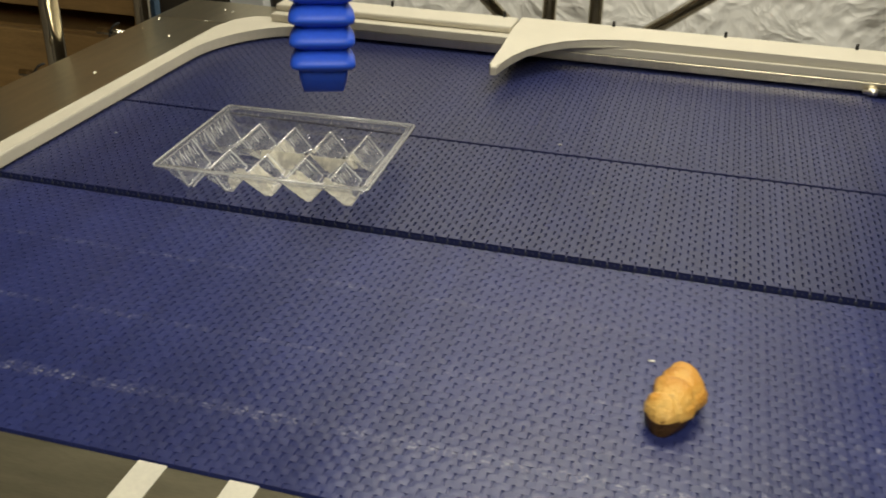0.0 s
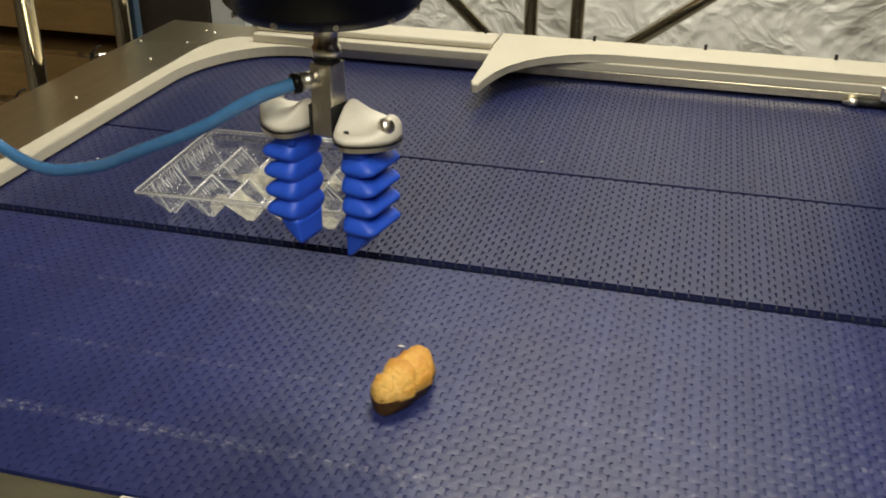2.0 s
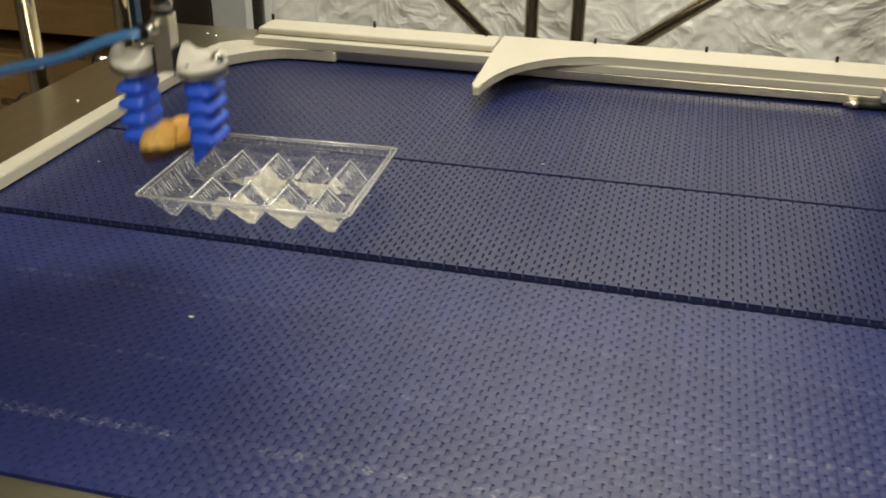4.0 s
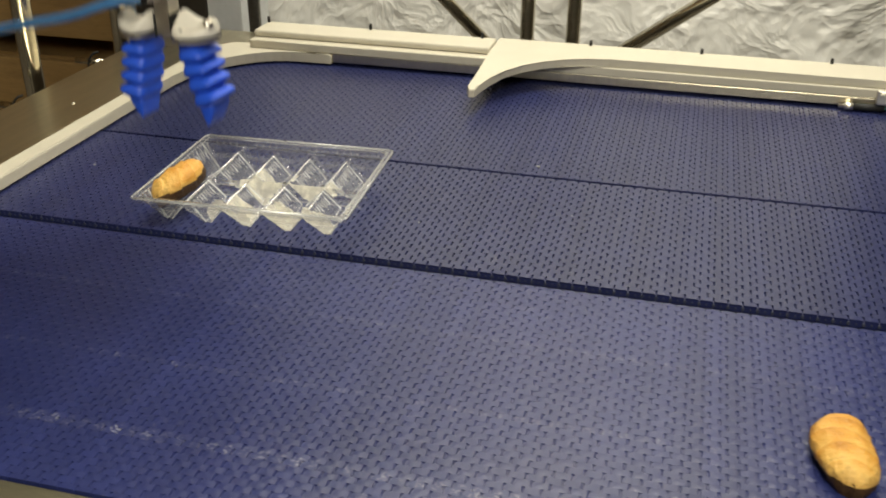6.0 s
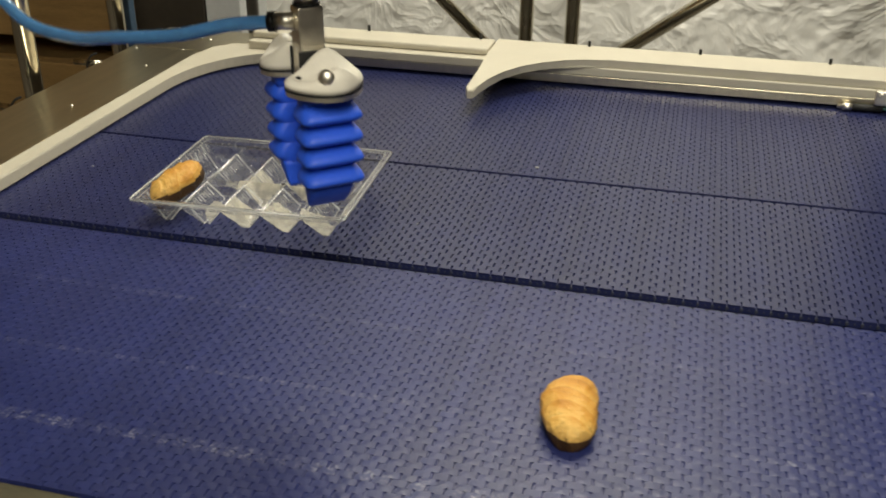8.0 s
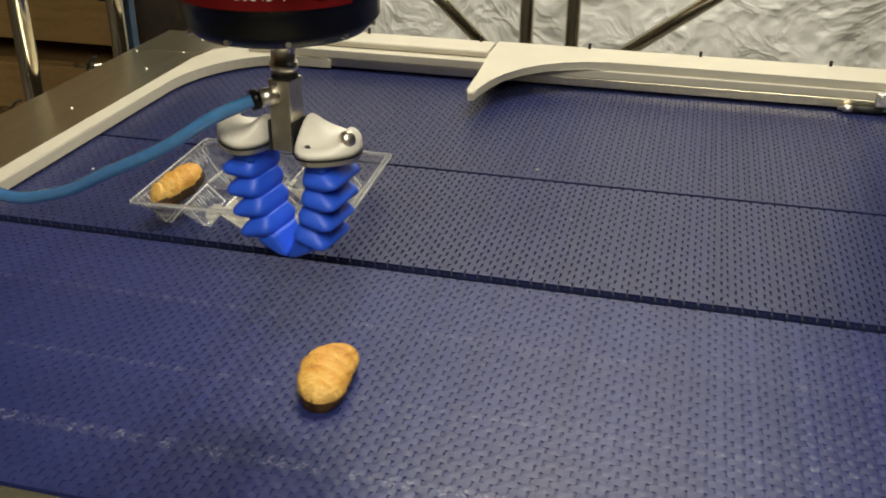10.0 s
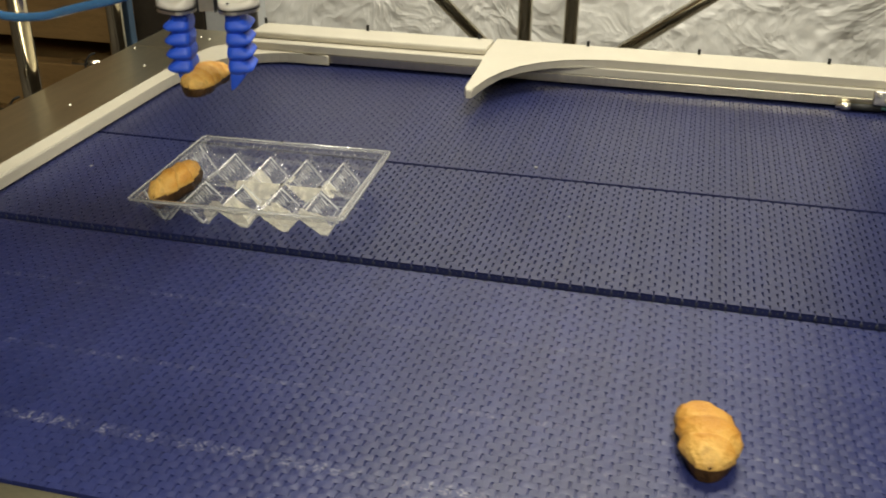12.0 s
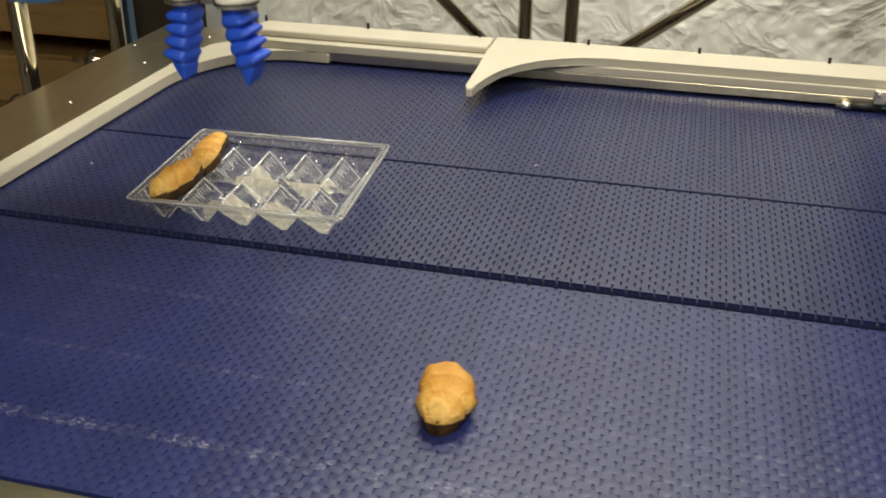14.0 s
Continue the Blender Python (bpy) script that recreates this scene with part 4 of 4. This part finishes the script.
def croissant(label, length, width, height, ridges, seed, taper, lean, depth):
    """A rolled, layered mini croissant on a dark baked foot; long axis y, nose at -y."""
    bm = bmesh.new()
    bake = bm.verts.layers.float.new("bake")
    nu, na = 84, 56
    rings = []
    for i in range(nu + 1):
        u = i / nu
        s = 2 * u - 1
        ring = []
        for k in range(na):
            a = 2 * math.pi * k / na
            c, d = math.cos(a), math.sin(a)
            env = max(0.0, 1 - abs(s) ** (2.6 if s < 0 else taper)) ** 0.52
            blunt = max(0.0, 1 - abs(s) ** 3.4) ** 0.46
            env += (blunt - env) * max(0.0, min(1.0, -d * 3.0))
            ph = (u + 0.07 * noise.noise((u * 2.6, seed, 0.3)) + 0.07 * lean * c + 0.05 * abs(c) + 0.02 * noise.noise((c, d, seed))) * ridges
            w = ph % 1.0  # each sheet rises slowly and ends in a lip over the next
            lip = w ** 0.8 if w < 0.86 else (1 - w) / 0.14
            fold = 1 - depth * 0.8 + depth * lip * (1.0 if d > -0.2 else 0.4)
            fold += 0.09 * noise.noise((u * 4, c * 1.4 + seed, d * 1.4)) + 0.035 * noise.noise((u * 15, c * 4 + seed, d * 4)) + 0.012 * noise.noise((u * 40, c * 10 + seed, d * 10))
            rr = env * fold
            x = width / 2 * rr * math.copysign(abs(c) ** 0.85, c)
            if d >= 0:
                z = height * (0.40 + 0.57 * rr * d ** 0.9)
            else:
                ragged = 0.30 * noise.noise((u * 9, c * 3 + seed, 2.0))
                z = height * max(0.0, 0.40 * (1 - min(1.0, -d * (1.7 + ragged))))
                x *= 1 - 0.16 * min(1.0, -d * 1.4)
            y = s * length / 2 * (1 - 0.03 * max(0.0, 0.4 - z / height) / 0.4)
            v = bm.verts.new((x + 0.003 * math.sin(3 * s + seed), y, z))
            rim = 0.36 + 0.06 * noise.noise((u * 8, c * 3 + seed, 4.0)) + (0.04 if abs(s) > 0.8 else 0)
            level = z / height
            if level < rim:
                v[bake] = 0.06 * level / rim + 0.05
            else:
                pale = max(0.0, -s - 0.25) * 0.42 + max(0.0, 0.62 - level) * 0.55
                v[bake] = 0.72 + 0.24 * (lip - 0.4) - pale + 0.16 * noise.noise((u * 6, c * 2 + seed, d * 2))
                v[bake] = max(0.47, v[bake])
            ring.append(v)
        rings.append(ring)
    skin(bm, rings)
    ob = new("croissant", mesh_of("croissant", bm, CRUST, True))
    return tagged(ob, label, "croissant", "croissants")


CROISSANTS = [
    croissant("small golden croissant with a pointed end and dark underside", 0.093, 0.045, 0.036, 4.2, 1.3, 1.25, 1.6, 0.17),
    croissant("small smooth oval golden croissant with a dark baked underside", 0.092, 0.050, 0.030, 5.0, 4.1, 2.8, 0.4, 0.05),
    croissant("small golden croissant with deep folds and a blunt end", 0.090, 0.053, 0.035, 3.6, 8.7, 1.7, 1.2, 0.20),
]

# ---- belts, link rows last ----


def link_row(y0, y1, cuts, pins, period, amp, slot, side, dome, deep):
    """One row of belt links: square hinge tongues on both sides, domed knuckles, split where modules meet."""
    bm = bmesh.new()
    half = period / 2
    lims = [y0] + [round(c / half) * half for c in cuts] + [y1]
    for a, b in zip(lims, lims[1:]):
        a, b = a + 0.00012, b - 0.00012
        ys = [a] + [k * half for k in range(math.ceil(a / half), math.ceil(b / half)) if a + 0.0008 < k * half < b - 0.0008] + [b]
        right, left = [], []
        for p, q in zip(ys, ys[1:]):
            sgn = 1 if int(math.floor((p + q) / 2 / half)) % 2 == 0 else -1
            for line, x, grow in ((right, PITCH / 2 - slot / 2, -sgn), (left, -PITCH / 2 + slot / 2, sgn)):
                e = grow * side / 2
                line += [(x + sgn * amp, p - (e if p > a else 0)), (x + sgn * amp, q + (e if q < b else 0))]
            if dome and sgn > 0 and q - p > half * 0.8:  # rounded knuckle top
                n, cx, cy, rx, ry = 6, amp * 0.6, (p + q) / 2, PITCH * 0.27, half * 0.42
                g = [[bm.verts.new((cx + rx * (2 * i / n - 1), cy + ry * (2 * j / n - 1),
                                    dome * (1 - (2 * i / n - 1) ** 2) * (1 - (2 * j / n - 1) ** 2) + 0.00012)) for i in range(n + 1)] for j in range(n + 1)]
                for u, v in zip(g, g[1:]):
                    for i in range(n):
                        bm.faces.new((u[i], u[i + 1], v[i + 1], v[i])).smooth = True
        n = len(right)
        out = right + left[::-1]
        levels = []
        for z, inset in ((-0.0087, 0.0), (-0.0007, 0.0), (0.0, 0.0005)):
            levels.append([bm.verts.new((x + (-inset if i < n else inset), y, z)) for i, (x, y) in enumerate(out)])
        for p, q in zip(levels, levels[1:]):
            for i in range(len(out)):
                bm.faces.new((p[i], p[(i + 1) % len(out)], q[(i + 1) % len(out)], q[i]))
        crown = [bm.verts.new(((right[i][0] + left[i][0]) / 2, (right[i][1] + left[i][1]) / 2, 0.00016)) for i in range(n)]
        for i in range(n - 1):  # slightly crowned top, strip by strip
            t = levels[-1]
            bm.faces.new((t[i], t[i + 1], crown[i + 1], crown[i]))
            bm.faces.new((crown[i], crown[i + 1], t[2 * n - 2 - i], t[2 * n - 1 - i]))
    # the hinge barrels close the slots a little way down
    box(bm, -PITCH / 2, PITCH / 2, y0 + 0.001, y1 - 0.001, -0.0080, -deep)
    for s in (-1, 1) if pins else ():  # hinge pin head on the near edge
        f0 = len(bm.faces)
        rod(bm, (s * PITCH / 4, y0 + 0.002, -0.0045), (s * PITCH / 4, y0 - 0.0012, -0.0045), 0.0019 if s < 0 else 0.0010, 10)
        bm.faces.ensure_lookup_table()
        for f in bm.faces[f0:]:
            f.material_index = 1
    return bm


PIN = mat("pin_head", (0.045, 0.05, 0.075), 0.5, vary=0.2)


def belt(name, label, ys, x0, x1, material, wave, pins=False):
    b = thing(name, label, "conveyor belt", "conveyor belts")
    w = ys[1] - ys[0]
    meshes = [mesh_of("belt_link", link_row(ys[0], ys[1], [ys[0] + w * c for c in cs], pins, *wave), [material, PIN]) for cs in ((0.19, 0.52, 0.85), (0.36, 0.68), (0.10, 0.44, 0.78))]
    n = int((x1 - x0) / PITCH)
    for i in range(n):
        ob = new("belt_link", meshes[(i * 2 + i // 3) % 3])
        ob.parent = b
        ob.location = (x0 + i * PITCH, 0, 0)
    return b


MOVING = belt("conveyor_belt", "blue modular plastic belt with whitish scuffed lines, running", NEAR_Y, -0.98, 2.42, BELT_NEAR, (0.0165, 0.0031, 0.0014, 0.0002, 0.00030, 0.0010))
belt("conveyor_belt", "blue modular plastic belt under the tray, standing still", MID_Y, -0.88, 0.62, BELT_MID, (0.0187, 0.0033, 0.0014, 0.0004, 0.0002, 0.0022), True)
belt("conveyor_belt", "blue modular plastic belt along the back rail, standing still", FAR_Y, -0.88, 0.62, BELT_MID, (0.0187, 0.0033, 0.0011, 0.0005, 0.0002, 0.0018))


def specks():
    """Crumbs lying still on the belts."""
    for x, y, r in ((-0.186, 1.281, 0.0022), (-0.79, 1.12, 0.0018), (-0.118, 1.13, 0.001), (-0.30, 1.06, 0.001)):
        bm = bmesh.new()
        bmesh.ops.create_icosphere(bm, subdivisions=2, radius=r, matrix=Matrix.Translation((x, y, r * 0.35)) @ Matrix.Diagonal((1.4, 0.7, 0.4, 1)))
        tagged(new("crumb", mesh_of("crumb", bm, CRUMB)), "pale pastry crumb lying on the blue belt", "crumb", "crumbs")


specks()


def moving_crumb():
    bm = bmesh.new()
    bmesh.ops.create_icosphere(bm, subdivisions=2, radius=0.003, matrix=Matrix.Diagonal((1.2, 0.5, 0.35, 1)))
    ob = new("crumb", mesh_of("crumb", bm, CRUMB))
    return tagged(ob, "pale pastry flake riding on the running belt", "crumb", "crumbs")


FLAKE = moving_crumb()
SPEED = 0.1128


def glide(keys, step=0.1):
    """Rows at even steps, eased between the given rows without overshoot."""
    k = np.array(keys, float)
    t = k[:, 0]
    slope = np.diff(k, axis=0) / np.diff(t)[:, None]
    m = np.zeros_like(k)
    m[0], m[-1] = slope[0], slope[-1]
    for i in range(1, len(k) - 1):
        for c in range(1, k.shape[1]):
            a, b = slope[i - 1, c], slope[i, c]
            m[i, c] = 0.0 if a * b <= 0 else 2 * a * b / (a + b)
    rows = []
    for n in range(round(t[-1] / step) + 1):
        now = n * step
        i = min(max(int(np.searchsorted(t, now, side="right")) - 1, 0), len(t) - 2)
        h = t[i + 1] - t[i]
        u = (now - t[i]) / h
        p = (2 * u ** 3 - 3 * u ** 2 + 1) * k[i] + (u ** 3 - 2 * u ** 2 + u) * h * m[i] + (3 * u ** 2 - 2 * u ** 3) * k[i + 1] + (u ** 3 - u ** 2) * h * m[i + 1]
        rows.append((now, *[float(q) for q in p[1:]]))
    return rows


def motions():
    grip = [  # seconds, x, y, z, turn, curl, hose lift
        (0, -0.3100, 0.7210, 0.3420, -68, 0, 24),
        (0.5, -0.3070, 0.7370, 0.3100, -66, 0, 22),
        (1, -0.2950, 0.7170, 0.2850, -45, 0, 20),
        (1.5, -0.2849, 0.7065, 0.2601, -28, 0, 12),
        (2, -0.2787, 0.7049, 0.2327, -13, 0, 2),
        (2.4, -0.2791, 0.7008, 0.2289, -9, 0, 0),
        (2.5, -0.2805, 0.6988, 0.2267, -8, -30, 0),
        (2.7, -0.2884, 0.7000, 0.2116, -8, -34, 0),
        (2.8, -0.3026, 0.7000, 0.1781, -8, 12, 0),
        (2.9, -0.3142, 0.7050, 0.1098, -8, 26, 6),
        (3, -0.3303, 0.7080, 0.0845, -8, 29, -5),
        (3.2, -0.3523, 0.7080, 0.0845, -8, 29, -5),
        (3.35, -0.3671, 0.7010, 0.0998, -9, 2, 0),
        (3.45, -0.3795, 0.6960, 0.1549, -10, 0, 4),
        (3.55, -0.3992, 0.6920, 0.2031, -11, 0, 6),
        (3.65, -0.4105, 0.6890, 0.2243, -12, 0, 6),
        (3.75, -0.4334, 0.6860, 0.2181, -12, 0, 8),
        (3.85, -0.4668, 0.7480, 0.2084, -8, 0, 8),
        (3.95, -0.5121, 0.8500, 0.2014, 0, 0, 10),
        (4.05, -0.5531, 0.9520, 0.2152, 10, 0, 12),
        (4.15, -0.5775, 1.0140, 0.2151, 14, 0, 12),
        (4.25, -0.5733, 1.0360, 0.2241, 15, 0, 12),
        (4.45, -0.5767, 1.0200, 0.2284, 8, 0, 12),
        (4.55, -0.5811, 1.0120, 0.2133, 0, 0, 12),
        (4.65, -0.5842, 1.0040, 0.1733, -4, 0, 8),
        (4.75, -0.5821, 1.0000, 0.1309, -6, 0, 4),
        (5.1, -0.5800, 1.0000, 0.1380, -6, 0, 4),
        (5.25, -0.5800, 1.0000, 0.1280, -6, 16, 4),
        (5.8, -0.5800, 1.0000, 0.1280, -6, 18, 4),
        (5.9, -0.5700, 1.0000, 0.1655, -6, 18, 8),
        (6, -0.5787, 1.0000, 0.2220, -6, 18, 14),
        (6.1, -0.5729, 1.0000, 0.2440, -6, 16, 16),
        (6.3, -0.5692, 0.9900, 0.2492, -8, 14, 16),
        (6.5, -0.4430, 0.8860, 0.3120, -65, 0, 18),
        (6.65, -0.3920, 0.8450, 0.3450, -86, 0, 18),
        (6.8, -0.3620, 0.8200, 0.3620, -98, 0, 18),
        (7, -0.3460, 0.8000, 0.3585, -94, 0, 20),
        (7.5, -0.3230, 0.7720, 0.3250, -72, 0, 22),
        (8, -0.2930, 0.7200, 0.2780, -49, 0, 18),
        (8.2, -0.2839, 0.7195, 0.2656, -33, 0, 14),
        (8.7, -0.2770, 0.7050, 0.2360, -15, 0, 3),
        (9.3, -0.2800, 0.7000, 0.2300, -9, 0, 0),
        (9.9, -0.3000, 0.7000, 0.2280, -8, 0, 0),
        (10.05, -0.3080, 0.7000, 0.2260, -8, -36, 0),
        (10.2, -0.3052, 0.7000, 0.1811, -8, -10, 0),
        (10.3, -0.3125, 0.7020, 0.1527, -8, 22, 4),
        (10.4, -0.3251, 0.7050, 0.1125, -8, 24, 2),
        (10.5, -0.3410, 0.7080, 0.0870, -9, 24, -2),
        (11, -0.3955, 0.7120, 0.0880, -9, 25, -4),
        (11.1, -0.4031, 0.7130, 0.0998, -9, 2, 0),
        (11.2, -0.4128, 0.7160, 0.1549, -10, 0, 4),
        (11.3, -0.4298, 0.7200, 0.2031, -11, 0, 6),
        (11.4, -0.4385, 0.7250, 0.2243, -12, 0, 6),
        (11.5, -0.4587, 0.7300, 0.2181, -12, 0, 8),
        (11.6, -0.4894, 0.8000, 0.2084, -8, 0, 8),
        (11.7, -0.5321, 0.9100, 0.2014, 0, 0, 10),
        (11.8, -0.5704, 1.0200, 0.2152, 10, 0, 12),
        (11.9, -0.5922, 1.0900, 0.2151, 14, 0, 12),
        (12, -0.5853, 1.1200, 0.2241, 15, 0, 12),
        (12.2, -0.5834, 1.1200, 0.2284, 8, 0, 12),
        (12.3, -0.5851, 1.1200, 0.2133, 0, 0, 12),
        (12.4, -0.5855, 1.1200, 0.1733, -4, 0, 8),
        (12.5, -0.5821, 1.1200, 0.1309, -6, 0, 4),
        (12.6, -0.5848, 1.1200, 0.1214, -6, 0, 2),
        (12.7, -0.5848, 1.1200, 0.1214, -6, 2, 2),
        (12.8, -0.5880, 1.1200, 0.1214, -6, 20, 2),
        (13.7, -0.5880, 1.1200, 0.1214, -6, 20, 2),
        (13.8, -0.5834, 1.1200, 0.1823, -6, 20, 8),
        (13.9, -0.5769, 1.1200, 0.2145, -4, 20, 12),
        (14, -0.5820, 1.1200, 0.2303, -3, 18, 14),
    ]
    grip = [(t, x, y, z + 0.005, a, c, h) for t, x, y, z, a, c, h in glide(grip)]
    # gripper, wrist, hose and fingers
    walk(GRIPPER, [(t, pose(x, y, z, 0, 0, a)) for t, x, y, z, a, c, h in grip])
    walk(ROBOT, [(t, pose(x, y, z + 0.103)) for t, x, y, z, a, c, h in grip])
    rows = []
    for t, x, y, z, a, c, h in grip:
        p = pose(x, y, z, 0, 0, a) @ Vector((-0.0145, -0.0255, 0.050))
        rows.append((t, pose(p.x, p.y, p.z, 0, h, a * 0.25)))
    walk(HOSE, rows)
    for ob, s, side in CURLERS:  # the rear finger opens less than the front one
        walk(ob, [(t, curl_pose(c * (0.75 if side and c > 0 else 1.12 if c > 0 else 1.0), s)) for t, x, y, z, a, c, h in grip])
    # rods: from each ball up to an elbow that swings in its arm's plane
    base, rb, arm, reach = Vector((-0.33, 0.98, 0.98)), 0.13, 0.26, 0.68
    for ro, ang, side in RODS:
        u = Vector((math.cos(radians(ang)), math.sin(radians(ang)), 0))
        v = Vector((-u.y, u.x, 0))
        rows = []
        for t, x, y, z, a, c, h in grip:
            q = Vector((x, y, z + 0.103 + 0.0945)) + (0.091 + LUG_OUT[ang]) * u
            rel = q - (base + rb * u)
            flat, up, off = rel.dot(u), rel.z, rel.dot(v)
            k = (flat * flat + up * up + off * off + arm * arm - reach * reach) / (2 * arm)
            r = math.hypot(flat, up)
            th = math.atan2(up, flat) + math.acos(max(-1.0, min(1.0, k / r)))
            elbow = base + rb * u + arm * (math.cos(th) * u + Vector((0, 0, math.sin(th))))
            d = elbow - q
            turn = d.to_track_quat("Z", "Y").to_matrix().to_4x4()
            rows.append((t, Matrix.Translation(Vector((0, 0, 0.0945)) + (0.091 + LUG_OUT[ang]) * u + side * 0.0590 * v) @ turn))
        walk(ro, rows)
    # the running belt and what rides on it
    even = [0.1 * n for n in range(141)]
    walk(MOVING, [(t, pose(-SPEED * t, 0, 0)) for t in even])
    walk(FLAKE, [(t, pose(-0.015 - SPEED * t, 0.772, 0.001)) for t in even])
    first, second, third = CROISSANTS

    def carried(rows, t0, t1, dx, dy, dz, turn0, turn1, end):
        """Rides in the fingers from t0 to t1, then comes to rest."""
        for t, x, y, z, a, c, h in grip:
            if t0 - 0.01 <= t <= t1 + 0.01:
                w = (t - t0) / (t1 - t0)
                rows.append((t, pose(x + dx, y + dy, z + dz, 0, 0, turn0 + (turn1 - turn0) * w)))
        rows += end
    x1 = -0.329 + SPEED * 3.0
    rows = [(t, pose(x1 - SPEED * t, 0.706, 0, 0, 0, -9)) for t in even[:33]]
    carried(rows, 3.3, 5.1, -0.004, 0.0, -0.085, -9, -13, [(5.25, pose(-0.597, 1.022, 0.026, 8, -12, -10)), (14, pose(-0.597, 1.022, 0.026, 8, -12, -10))])
    walk(first, rows)
    x2 = 0.029 + SPEED * 7.2
    rows = [(t, pose(x2 - SPEED * t, 0.708, 0, 0, 0, 0)) for t in even[:111]]
    carried(rows, 11.1, 12.6, -0.012, -0.004, -0.096, 0, -4, [(12.7, pose(-0.597, 1.114, 0.038, 6, -18, 0)), (12.8, pose(-0.597, 1.116, 0.027, 11, -34, 2)), (14, pose(-0.597, 1.116, 0.027, 11, -34, 2))])
    walk(second, rows)
    x3 = -0.115 + SPEED * 13.5
    walk(third, [(t, pose(x3 - SPEED * t, 0.697, 0, 0, 0, 6)) for t in even])
    # the tray is nudged up at its back while the second croissant goes in
    lie, up, rest = pose(-0.501, 1.0705, 0.001, 0, 0, 2.5), pose(-0.502, 1.0675, 0.009, 4.0, -1.0, 2.5), pose(-0.502, 1.0695, 0.004, 2.0, 0, 2.5)
    walk(TRAY, [(0, lie), (12.7, lie), (12.8, up), (13.65, up), (13.8, rest), (14, rest)])


motions()
